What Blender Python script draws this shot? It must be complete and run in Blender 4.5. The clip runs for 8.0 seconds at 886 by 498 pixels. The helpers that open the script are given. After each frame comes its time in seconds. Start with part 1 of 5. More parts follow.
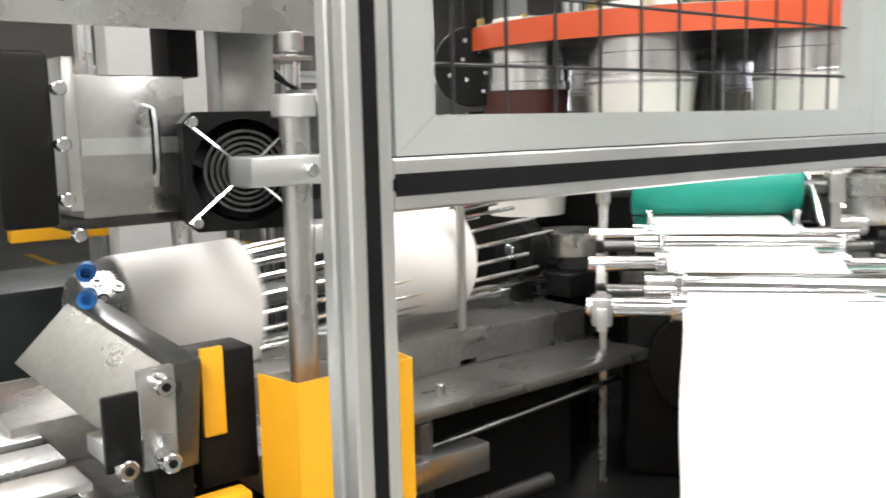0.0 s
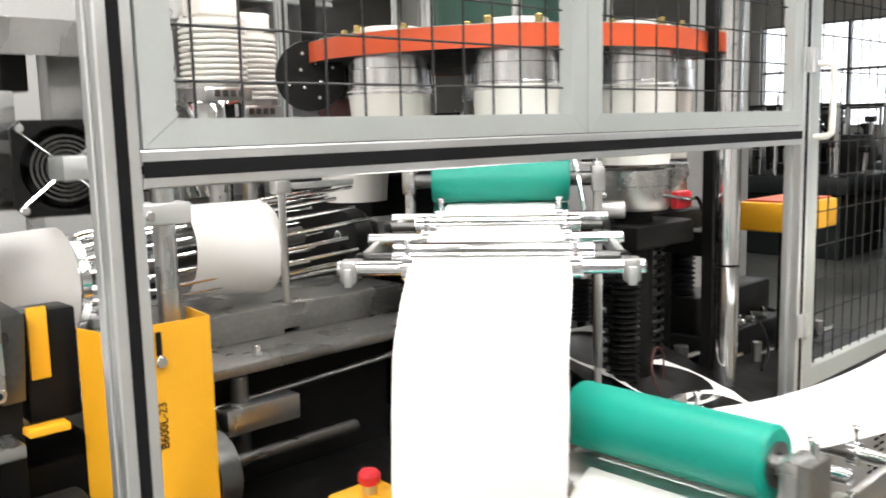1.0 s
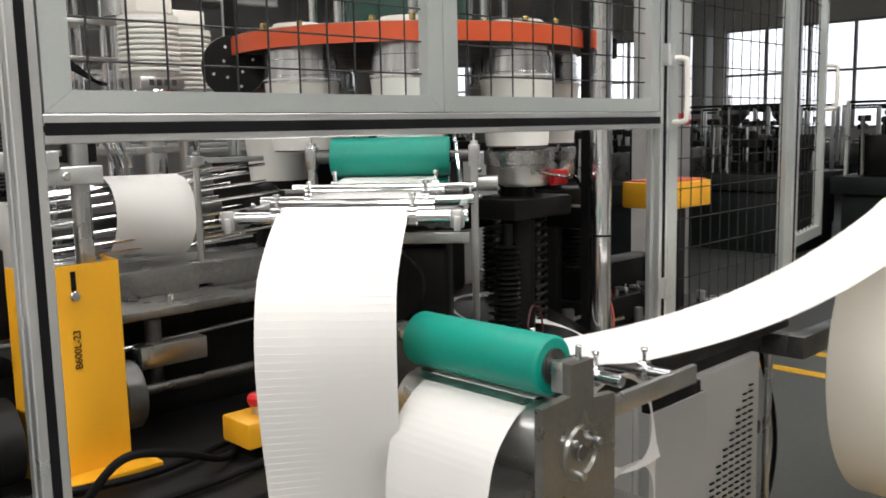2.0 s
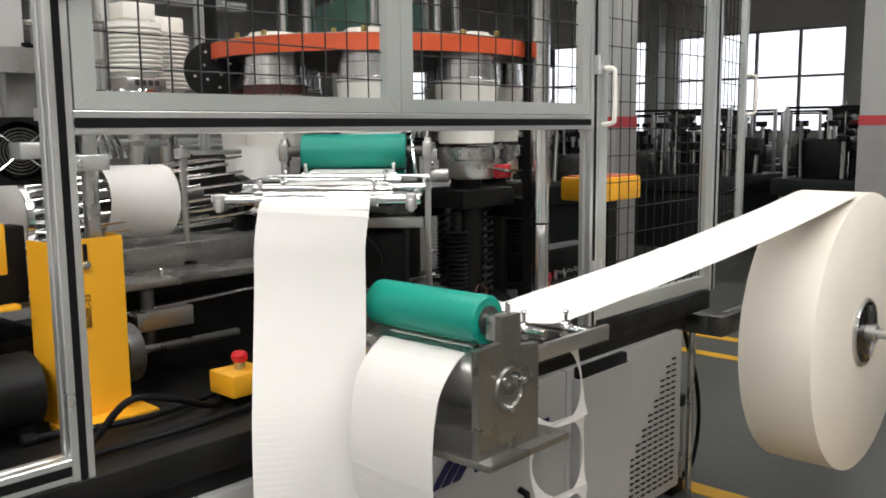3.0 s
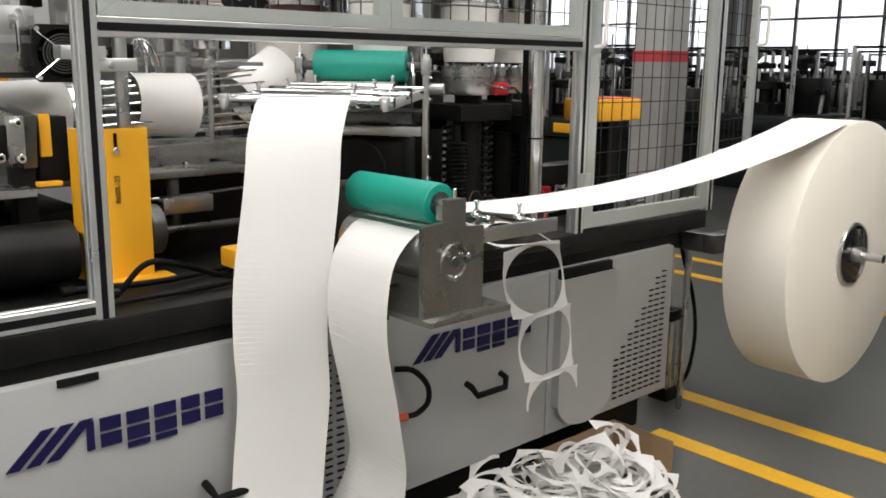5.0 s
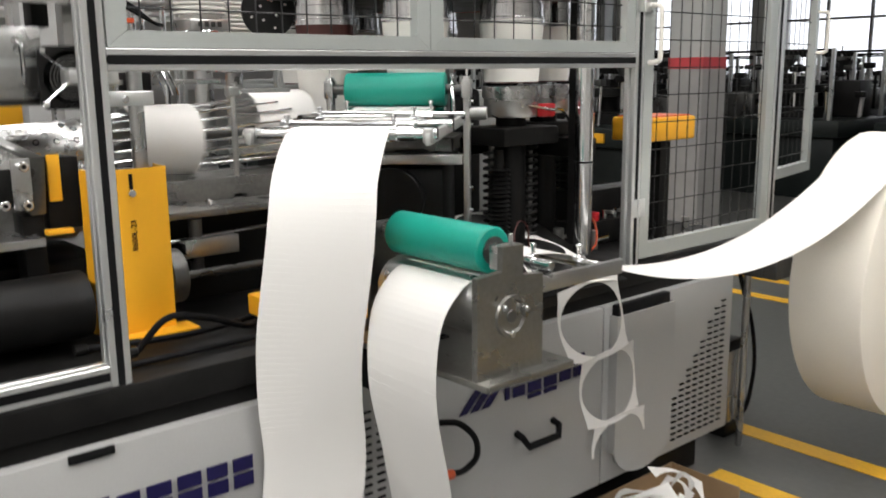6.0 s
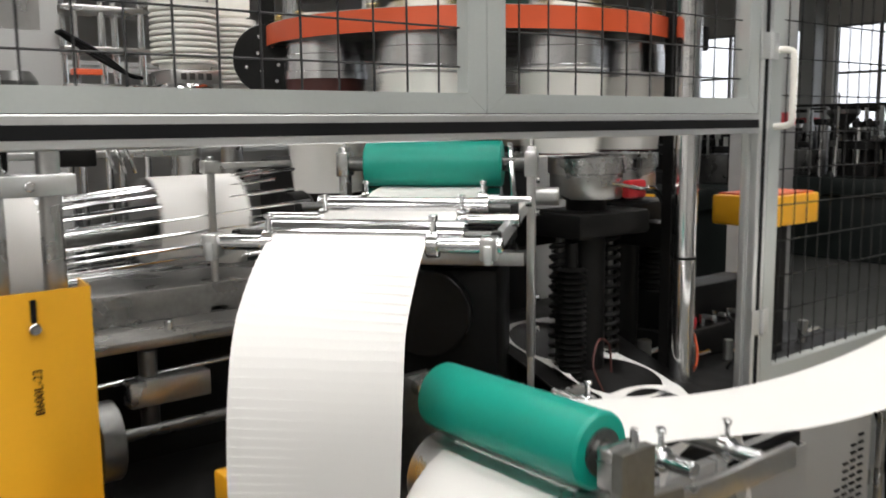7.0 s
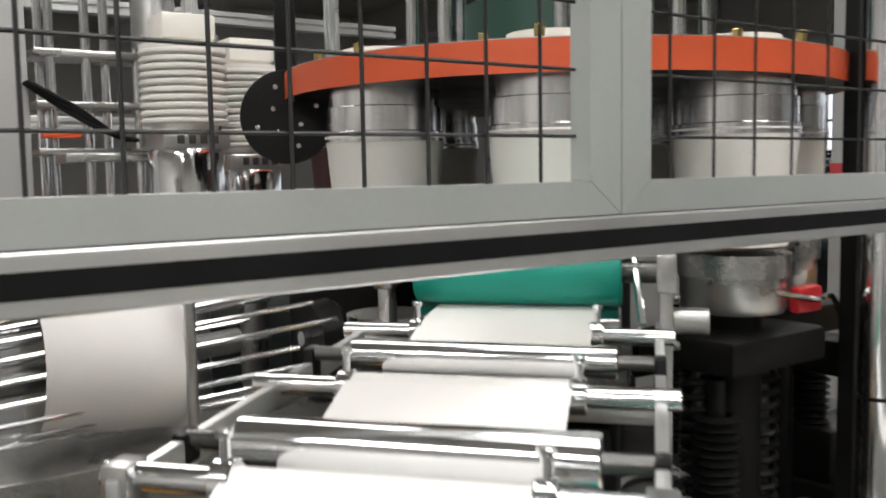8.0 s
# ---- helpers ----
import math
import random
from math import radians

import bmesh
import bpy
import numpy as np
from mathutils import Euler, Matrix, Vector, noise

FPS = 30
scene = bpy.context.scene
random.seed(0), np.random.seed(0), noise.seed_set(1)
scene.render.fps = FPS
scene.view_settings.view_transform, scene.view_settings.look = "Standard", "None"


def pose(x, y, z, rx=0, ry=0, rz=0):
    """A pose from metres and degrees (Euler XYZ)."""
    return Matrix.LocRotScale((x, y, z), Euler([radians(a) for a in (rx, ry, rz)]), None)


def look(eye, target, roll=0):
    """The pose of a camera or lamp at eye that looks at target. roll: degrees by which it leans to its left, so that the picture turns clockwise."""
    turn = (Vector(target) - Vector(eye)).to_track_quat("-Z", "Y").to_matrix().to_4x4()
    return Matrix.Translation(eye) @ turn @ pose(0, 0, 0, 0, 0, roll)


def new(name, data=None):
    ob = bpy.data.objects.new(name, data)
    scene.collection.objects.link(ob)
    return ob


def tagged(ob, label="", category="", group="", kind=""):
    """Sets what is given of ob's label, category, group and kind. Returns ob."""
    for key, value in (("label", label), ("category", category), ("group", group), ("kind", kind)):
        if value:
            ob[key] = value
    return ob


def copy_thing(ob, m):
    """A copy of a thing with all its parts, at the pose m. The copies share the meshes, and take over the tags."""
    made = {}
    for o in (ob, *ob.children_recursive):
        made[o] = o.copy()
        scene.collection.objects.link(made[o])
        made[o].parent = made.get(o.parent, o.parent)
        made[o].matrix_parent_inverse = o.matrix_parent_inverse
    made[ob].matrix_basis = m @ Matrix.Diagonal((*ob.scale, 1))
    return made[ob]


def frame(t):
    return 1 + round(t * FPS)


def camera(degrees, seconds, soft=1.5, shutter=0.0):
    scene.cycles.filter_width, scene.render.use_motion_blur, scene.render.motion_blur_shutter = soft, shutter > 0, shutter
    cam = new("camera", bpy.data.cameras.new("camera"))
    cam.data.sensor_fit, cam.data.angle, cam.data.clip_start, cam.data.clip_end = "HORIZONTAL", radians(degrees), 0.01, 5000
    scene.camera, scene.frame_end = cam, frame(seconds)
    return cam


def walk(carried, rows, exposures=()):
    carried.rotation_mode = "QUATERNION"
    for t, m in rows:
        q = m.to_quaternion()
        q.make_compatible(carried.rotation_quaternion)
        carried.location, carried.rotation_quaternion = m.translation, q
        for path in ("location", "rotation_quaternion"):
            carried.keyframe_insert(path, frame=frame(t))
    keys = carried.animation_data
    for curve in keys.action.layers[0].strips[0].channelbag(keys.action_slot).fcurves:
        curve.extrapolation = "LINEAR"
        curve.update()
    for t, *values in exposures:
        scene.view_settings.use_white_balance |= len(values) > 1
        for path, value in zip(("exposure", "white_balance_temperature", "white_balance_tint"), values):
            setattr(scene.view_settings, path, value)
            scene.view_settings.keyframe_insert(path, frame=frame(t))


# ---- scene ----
cam = camera(52.8, 8.0, 1.7, 0.35)
PATH = [
    (0, (0.043, 0.028, 1.627), (1.286, 1.571, 1.351), -1.3),
    (0.5, (0.003, -0.129, 1.628), (1.348, 1.324, 1.346), -2.1),
    (1, (0.022, -0.343, 1.619), (1.387, 1.092, 1.347), -1.4),
    (1.5, (0.022, -0.543, 1.596), (1.4, 0.881, 1.325), -0.8),
    (2.8, (-0.24, -0.917, 1.542), (1.203, 0.443, 1.285), -1.5),
    (3, (-0.27, -0.956, 1.562), (1.19, 0.384, 1.294), -0.5),
    (3.5, (-0.28, -1.15, 1.54), (1.153, 0.218, 1.262), 1.0),
    (4, (-0.289, -1.298, 1.525), (1.102, 0.1, 1.193), 1.3),
    (4.5, (-0.313, -1.376, 1.502), (1.037, 0.05, 1.123), 1.0),
    (4.7, (-0.32, -1.383, 1.504), (1.013, 0.052, 1.099), 1.0),
    (5.8, (-0.262, -1.241, 1.49), (1.037, 0.23, 1.106), -0.2),
    (6, (-0.195, -1.152, 1.546), (1.088, 0.333, 1.158), -0.6),
    (6.5, (-0.013, -0.835, 1.574), (1.262, 0.673, 1.257), -2.1),
    (7, (0.264, -0.541, 1.582), (1.507, 1.0, 1.307), -0.6),
    (7.5, (0.498, -0.258, 1.612), (1.68, 1.339, 1.381), 0.2),
    (8, (0.641, -0.001, 1.649), (1.792, 1.625, 1.473), -1.0),
]
EXPOSURES = [(0.0, 0.4), (1.0, 0.4), (1.3, -0.16), (2.0, -0.33), (4.0, -0.34), (6.0, -0.26), (6.8, -0.36), (7.5, -0.64), (8.0, -0.48)]
walk(cam, [(t, look(eye, target, roll)) for t, eye, target, roll in PATH], EXPOSURES)


# ---- world, light ----
world = bpy.data.worlds.new("sky")
scene.world = world
world.use_nodes = True
wn = world.node_tree
sky = wn.nodes.new("ShaderNodeTexSky")
sky.sky_type, sky.sun_disc = 'NISHITA', False
sky.sun_elevation, sky.sun_rotation = radians(40), radians(90)
wn.nodes["Background"].inputs[1].default_value = 0.12
wn.links.new(sky.outputs[0], wn.nodes["Background"].inputs[0])
sun_data = bpy.data.lights.new("sun", 'SUN')
sun_data.energy, sun_data.angle, sun_data.color = 1.0, radians(12), (1, 0.97, 0.92)
sun = new("sun", sun_data)
sun.matrix_world = look((30, 0, 30), (0, 0, 0))


# ---- materials ----
def mat(name, color, rough=0.5, metal=0.0, vary=0.12, size=8.0, grain=0.0, grain_size=60.0, bump=0.0, coat=0.0, spec=0.5, stretch=(1, 1, 1), piece=0.0, emit=0.0):
    m = bpy.data.materials.new(name)
    m.use_nodes = True
    nt = m.node_tree
    b = nt.nodes["Principled BSDF"]
    b.inputs["Roughness"].default_value, b.inputs["Metallic"].default_value = rough, metal
    b.inputs["Coat Weight"].default_value = coat
    b.inputs["Specular IOR Level"].default_value = spec
    tc = nt.nodes.new("ShaderNodeTexCoord")
    mp = nt.nodes.new("ShaderNodeMapping")
    mp.inputs["Scale"].default_value = stretch
    nt.links.new(tc.outputs["Object"], mp.inputs[0])
    n1 = nt.nodes.new("ShaderNodeTexNoise")
    n1.inputs["Scale"].default_value, n1.inputs["Detail"].default_value = size, 5
    n2 = nt.nodes.new("ShaderNodeTexNoise")
    n2.inputs["Scale"].default_value, n2.inputs["Detail"].default_value = grain_size, 3
    for n in (n1, n2):
        nt.links.new(mp.outputs[0], n.inputs["Vector"])
    mix = nt.nodes.new("ShaderNodeMath")
    mix.operation = 'MULTIPLY_ADD'
    mix.inputs[1].default_value = grain
    nt.links.new(n2.outputs[0], mix.inputs[0])
    nt.links.new(n1.outputs[0], mix.inputs[2])
    rng = nt.nodes.new("ShaderNodeMapRange")
    rng.inputs[1].default_value, rng.inputs[2].default_value = 0.3 + 0.3 * grain, 0.7 + 0.7 * grain
    rng.inputs[3].default_value, rng.inputs[4].default_value = 1 - vary, 1 + vary
    nt.links.new(mix.outputs[0], rng.inputs[0])
    hsv = nt.nodes.new("ShaderNodeHueSaturation")
    hsv.inputs["Color"].default_value = (*color, 1)
    nt.links.new(rng.outputs[0], hsv.inputs["Value"])
    if piece:
        oi = nt.nodes.new("ShaderNodeObjectInfo")
        r2 = nt.nodes.new("ShaderNodeMapRange")
        r2.inputs[3].default_value, r2.inputs[4].default_value = 1 - piece, 1 + piece
        nt.links.new(oi.outputs["Random"], r2.inputs[0])
        mu = nt.nodes.new("ShaderNodeMath")
        mu.operation = 'MULTIPLY'
        nt.links.new(rng.outputs[0], mu.inputs[0])
        nt.links.new(r2.outputs[0], mu.inputs[1])
        nt.links.new(mu.outputs[0], hsv.inputs["Value"])
    nt.links.new(hsv.outputs[0], b.inputs["Base Color"])
    rr = nt.nodes.new("ShaderNodeMapRange")
    rr.inputs[1].default_value, rr.inputs[2].default_value = 0.3, 0.7
    rr.inputs[3].default_value, rr.inputs[4].default_value = max(0.02, rough * 0.8), min(1, rough * 1.2)
    nt.links.new(n1.outputs[0], rr.inputs[0])
    nt.links.new(rr.outputs[0], b.inputs["Roughness"])
    if bump:
        bp = nt.nodes.new("ShaderNodeBump")
        bp.inputs["Strength"].default_value, bp.inputs["Distance"].default_value = bump, 0.002
        nt.links.new(n2.outputs[0], bp.inputs["Height"])
        nt.links.new(bp.outputs[0], b.inputs["Normal"])
    if emit:
        b.inputs["Emission Color"].default_value = (*color, 1)
        b.inputs["Emission Strength"].default_value = emit
    return m


M_ALU = mat("aluminium_profile", (0.72, 0.73, 0.72), 0.34, 0.85, 0.06, 5, 0.3, 200, 0.05)
M_SASH = mat("anodised_sash", (0.52, 0.55, 0.53), 0.38, 0.55, 0.06, 4, 0.3, 150, 0.05)
M_CHROME = mat("chrome_steel", (0.82, 0.83, 0.84), 0.12, 1.0, 0.05, 10, 0.2, 150)
M_STEEL = mat("brushed_steel", (0.55, 0.55, 0.54), 0.3, 0.95, 0.12, 9, 0.4, 120, 0.05)
M_DSTEEL = mat("dark_steel_plate", (0.13, 0.13, 0.125), 0.3, 0.8, 0.3, 7, 0.5, 80, 0.05)
M_BLACK = mat("black_oxide", (0.008, 0.0078, 0.0075), 0.42, 0.0, 0.4, 9, 0.4, 90, 0.1, spec=0.18)
M_RUBBER = mat("black_rubber", (0.006, 0.006, 0.0065), 0.6, 0, 0.2, 12, spec=0.15)
M_YELLOW = mat("yellow_paint", (0.85, 0.42, 0.02), 0.4, 0, 0.05, 5, 0.3, 120, 0.05)
M_TEAL = mat("teal_rubber", (0.0, 0.27, 0.2), 0.5, 0, 0.08, 9, 0.4, 140, 0.08)
M_ORANGE = mat("orange_paint", (0.62, 0.095, 0.03), 0.4, 0, 0.08, 8, 0.3, 90)
M_PAPER = mat("white_paper", (0.76, 0.745, 0.717), 0.55, 0, 0.02, 3, 0.4, 300, 0.03)
M_ROLL = mat("paper_roll_side", (0.85, 0.8, 0.705), 0.7, 0, 0.04, 4, 0.5, 160, 0.05)
M_CUP = mat("cup_board", (0.83, 0.81, 0.76), 0.55, 0, 0.03, 6, 0.3, 100)
M_CAB = mat("grey_cabinet_paint", (0.37, 0.37, 0.36), 0.4, 0, 0.06, 2.5, 0.4, 150, 0.1)
M_LOGO = mat("dark_blue_print", (0.008, 0.006, 0.05), 0.55, 0, 0.05, spec=0.25)
M_RED = mat("red_plastic", (0.6, 0.02, 0.03), 0.35, 0, 0.08)
M_BLUE = mat("blue_plastic", (0.02, 0.2, 0.6), 0.35, 0, 0.05)
M_BROWN = mat("brown_mould_liner", (0.09, 0.028, 0.024), 0.5, 0.1, 0.15)
M_BRASS = mat("brass", (0.6, 0.45, 0.18), 0.25, 1.0, 0.1)
M_BROWNWOOD = mat("brown_board", (0.3, 0.2, 0.11), 0.7, 0, 0.15, 10)
M_WIRE = mat("black_wire", (0.02, 0.02, 0.02), 0.45, 0.3, 0.1)
M_FLOOR = mat("grey_floor_paint", (0.098, 0.1, 0.095), 0.34, 0, 0.25, 0.9, 0.5, 30, 0.05)
M_LINE = mat("yellow_line_paint", (0.72, 0.4, 0.02), 0.5, 0, 0.15, 6, 0.6, 60)
M_WALL = mat("wall_paint", (0.62, 0.6, 0.57), 0.8, 0, 0.05, 1.2, 0.3, 40)
M_COL = mat("column_paint", (0.5, 0.51, 0.5), 0.7, 0, 0.06, 1.5, 0.3, 40)
M_BAND = mat("red_band_paint", (0.55, 0.06, 0.07), 0.6, 0, 0.1)
M_CEIL = mat("ceiling_concrete", (0.5, 0.48, 0.45), 0.85, 0, 0.1, 1.0, 0.4, 30)
M_DGREEN = mat("machine_green_black", (0.012, 0.016, 0.015), 0.45, 0.0, 0.3, 4, spec=0.3)
M_CREAM = mat("cream_plastic", (0.75, 0.72, 0.66), 0.45, 0, 0.05)
M_WFRAME = mat("window_frame_paint", (0.36, 0.355, 0.35), 0.5, 0.2, 0.08)
M_LAMP = mat("lamp_tube", (1.0, 0.97, 0.9), 0.5, emit=14.0)
M_GLASS = bpy.data.materials.new("window_glass")
M_GLASS.use_nodes = True
M_GLASS.node_tree.nodes["Principled BSDF"].inputs["Transmission Weight"].default_value = 1
M_GLASS.node_tree.nodes["Principled BSDF"].inputs["Roughness"].default_value = 0.02
M_GLASS.node_tree.nodes["Principled BSDF"].inputs["IOR"].default_value = 1.1
M_OUT = mat("daylit_haze", (0.93, 0.95, 1.0), 0.9, emit=2.1)


# ---- mesh helpers ----
def box(bm, x0, x1, y0, y1, z0, z1, bevel=0.0, m=None):
    vs = [bm.verts.new((x, y, z)) for x in (x0, x1) for y in (y0, y1) for z in (z0, z1)]
    fs = [bm.faces.new([vs[i] for i in f]) for f in ((0, 1, 3, 2), (4, 6, 7, 5), (0, 4, 5, 1), (2, 3, 7, 6), (0, 2, 6, 4), (1, 5, 7, 3))]
    if m is not None:
        for v in vs:
            v.co = m @ v.co
    if bevel:
        es = list({e for f in fs for e in f.edges})
        bmesh.ops.bevel(bm, geom=es, offset=bevel, segments=2, profile=0.5, affect='EDGES', clamp_overlap=True)
    return bm


def axes(p0, p1):
    p0, p1 = Vector(p0), Vector(p1)
    d = (p1 - p0).normalized()
    a = Vector((0, 0, 1)) if abs(d.z) < 0.9 else Vector((1, 0, 0))
    u = d.cross(a).normalized()
    return p0, p1, d, u, d.cross(u)


def lathe(bm, p0, p1, rings, seg=24):
    """Rings of (share along p0-p1, radius), closed at radius 0."""
    p0, p1, d, u, v = axes(p0, p1)
    rows = []
    for s, r in rings:
        c = p0.lerp(p1, s)
        if r <= 1e-6:
            rows.append([bm.verts.new(c)])
        else:
            rows.append([bm.verts.new(c + (u * math.cos(a) + v * math.sin(a)) * r) for a in (2 * math.pi * i / seg for i in range(seg))])
    for a, b in zip(rows, rows[1:]):
        for i in range(seg):
            j = (i + 1) % seg
            if len(a) == 1 and len(b) == 1:
                continue
            if len(a) == 1:
                f = bm.faces.new((a[0], b[j], b[i]))
            elif len(b) == 1:
                f = bm.faces.new((a[i], a[j], b[0]))
            else:
                f = bm.faces.new((a[i], a[j], b[j], b[i]))
            f.smooth = True
    return bm


def cyl(bm, p0, p1, r, seg=20, edge=0.0):
    L = (Vector(p1) - Vector(p0)).length
    k = min(0.3, (edge or min(0.0015, r * 0.15)) / max(L, 1e-6))
    q = k * L
    return lathe(bm, p0, p1, [(0, 0), (0, r - q), (k, r), (1 - k, r), (1, r - q), (1, 0)], seg)


def tube(bm, pts, r, seg=8):
    pts = [Vector(p) for p in pts]
    rows, u = [], None
    for i, p in enumerate(pts):
        d = (pts[min(i + 1, len(pts) - 1)] - pts[max(i - 1, 0)]).normalized()
        if u is None:
            u = d.cross(Vector((0.3, 0.2, 1))).normalized()
        u = (u - d * u.dot(d)).normalized()
        v = d.cross(u)
        rows.append([bm.verts.new(p + (u * math.cos(a) + v * math.sin(a)) * r) for a in (2 * math.pi * k / seg for k in range(seg))])
    for a, b in zip(rows, rows[1:]):
        for i in range(seg):
            bm.faces.new((a[i], a[(i + 1) % seg], b[(i + 1) % seg], b[i])).smooth = True
    bm.faces.new(rows[0][::-1]), bm.faces.new(rows[-1])
    return bm


def spline(pts, n=8):
    """A smooth line through the points."""
    P = [Vector(p) for p in pts]
    P = [P[0] * 2 - P[1]] + P + [P[-1] * 2 - P[-2]]
    out = []
    for i in range(1, len(P) - 2):
        for k in range(n):
            t = k / n
            a, b, c, d = P[i - 1:i + 3]
            out.append(0.5 * ((2 * b) + (c - a) * t + (2 * a - 5 * b + 4 * c - d) * t * t + (3 * b - a - 3 * c + d) * t ** 3))
    return out + [P[-2]]


def slab(bm, outline, z0, z1, m=None):
    """A prism on an outline in x, y."""
    lo = [bm.verts.new((x, y, z0)) for x, y in outline]
    hi = [bm.verts.new((x, y, z1)) for x, y in outline]
    if m is not None:
        for v in lo + hi:
            v.co = m @ v.co
    n = len(outline)
    for i in range(n):
        bm.faces.new((lo[i], lo[(i + 1) % n], hi[(i + 1) % n], hi[i]))
    bm.faces.new(lo[::-1]), bm.faces.new(hi)
    return bm


def mesh_of(name, bm, material):
    bmesh.ops.recalc_face_normals(bm, faces=bm.faces)
    me = bpy.data.meshes.new(name)
    bm.to_mesh(me)
    bm.free()
    me.materials.append(material)
    me.set_sharp_from_angle(angle=radians(34))
    return me


def part(name, bm, material, parent=None, label=""):
    ob = new(name, bm if isinstance(bm, bpy.types.Mesh) else mesh_of(name, bm, material))
    ob.parent = parent
    if label:
        tagged(ob, label)
    return ob


def thing(name, label, category, at=(0, 0, 0), group="", kind=""):
    ob = new(name)
    ob.location = at
    ob.empty_display_size = 0.05
    return tagged(ob, label, category, group, kind)


def B():
    return bmesh.new()


def profile(bm, p0, p1, w=0.045, slot=0.009, deep=0.012):
    """A square slotted extrusion between two points."""
    p0, p1, d, u, v = axes(p0, p1)
    h, s = w / 2, slot / 2
    q = []
    for k in range(4):
        c, n = math.cos(k * math.pi / 2), math.sin(k * math.pi / 2)
        for a, b in ((h - 0.002, -h), (h, -h + 0.002), (h, -s - 0.002), (h - 0.002, -s), (h - deep, -s), (h - deep, s), (h - 0.002, s), (h, s + 0.002)):
            q.append((a * c - b * n, a * n + b * c))
    lo = [bm.verts.new(p0 + u * a + v * b) for a, b in q]
    hi = [bm.verts.new(p1 + u * a + v * b) for a, b in q]
    n = len(q)
    for i in range(n):
        bm.faces.new((lo[i], lo[(i + 1) % n], hi[(i + 1) % n], hi[i]))
    bm.faces.new(lo[::-1]), bm.faces.new(hi)
    return bm


# ---- the hall ----
X_EAST, Y_NORTH, X_WEST, Y_SOUTH, H_ROOM = 18.0, 20.0, -6.0, -8.5, 5.5
tagged(part("floor", box(B(), X_WEST, X_EAST, Y_SOUTH, Y_NORTH, -0.2, 0), M_FLOOR), "dark grey painted concrete factory floor", "floor", kind="structure")
for x, y0, y1 in ((3.2, -6, 13), (2.72, -6, 0.62), (5.4, -6, 13), (5.9, -6, 13)):
    tagged(part("trim", box(B(), x - 0.05, x + 0.05, y0, y1, 0.0, 0.004), M_LINE), "worn yellow walkway line painted on the floor", "floor line", "walkway lines", kind="structure")
tagged(part("ceiling", box(B(), X_WEST, X_EAST, Y_SOUTH, Y_NORTH, H_ROOM, H_ROOM + 0.2), M_CEIL), "beige concrete factory ceiling", "ceiling", kind="structure")
for nm, b in (("wall_north", (X_WEST, X_EAST, Y_NORTH, Y_NORTH + 0.25)), ("wall_south", (X_WEST, X_EAST, Y_SOUTH - 0.25, Y_SOUTH)), ("wall_west", (X_WEST - 0.25, X_WEST, Y_SOUTH - 0.25, Y_NORTH + 0.25))):
    tagged(part(nm, box(B(), *b, 0, H_ROOM), M_WALL), "plain light grey plastered factory wall", "wall", kind="structure")
# east wall with a band of windows
WZ0, WZ1 = 1.41, 3.5
BAYS = [(-7.8, -4.2), (-3.4, 0.2), (0.9, 4.5), (5.2, 8.8), (9.45, 13.05), (13.8, 17.4)]
bm = B()
box(bm, X_EAST, X_EAST + 0.25, Y_SOUTH - 0.25, Y_NORTH + 0.25, 0, WZ0)
box(bm, X_EAST, X_EAST + 0.25, Y_SOUTH - 0.25, Y_NORTH + 0.25, WZ1, H_ROOM)
edges = [Y_SOUTH - 0.25] + [v for b in BAYS for v in b] + [Y_NORTH + 0.25]
for a, b in zip(edges[::2], edges[1::2]):
    box(bm, X_EAST, X_EAST + 0.25, a, b, WZ0, WZ1)
tagged(part("wall_east", bm, M_WALL), "light grey factory wall with a band of windows", "wall", kind="structure")
for i, (a, b) in enumerate(BAYS):
    w = thing("window_%d" % (i + 1), "wide grey-framed factory window bright with hazy daylight", "window", (X_EAST + 0.1, a, WZ0), kind="structure")
    n = max(2, round((b - a) / 0.9))
    L, Hh = b - a, WZ1 - WZ0
    for k in range(n + 1):
        y = L * k / n
        part("mullion", box(B(), -0.03, 0.03, max(0, y - 0.03), min(L, y + 0.03), 0, Hh), M_WFRAME, w)
    for z in (0.0, 0.53 * Hh, Hh - 0.05):
        part("transom", box(B(), -0.026, 0.026, 0, L, z, z + 0.05), M_WFRAME, w)
    for k in range(n):
        p = part("pane", box(B(), -0.003, 0.003, L * k / n + 0.03, L * (k + 1) / n - 0.03, 0.05, Hh - 0.05), M_GLASS, w)
        p.visible_shadow = False
tagged(part("backdrop", box(B(), X_EAST + 6, X_EAST + 6.1, -30, 45, -1, 16), M_OUT), "pale hazy daylight outside the windows", "backdrop", kind="structure")
# beams across the hall and columns
for x in (5.5, 12.1):
    tagged(part("ceiling_beam", box(B(), x, x + 0.45, Y_SOUTH, Y_NORTH, H_ROOM - 0.8, H_ROOM), M_CEIL), "heavy beige concrete ceiling beam", "beam", "ceiling beams", kind="structure")
for x, y in ((6.6, 3.34), (9.0, 1.78), (17.7, 9.12), (17.7, 4.85), (9.0, 9.5), (17.7, 13.4)):
    c = thing("column", "grey painted concrete column with a red band", "column", (x, y, 0), "hall columns", "structure")
    part("shaft", box(B(), -0.17, 0.17, -0.17, 0.17, 0, H_ROOM, 0.01), M_COL, c)
    part("band", box(B(), -0.174, 0.174, -0.174, 0.174, 1.555, 1.65), M_BAND, c, "red painted band")
    part("dado", box(B(), -0.173, 0.173, -0.173, 0.173, 0.0, 1.554), M_WFRAME, c, "dark grey painted lower part")
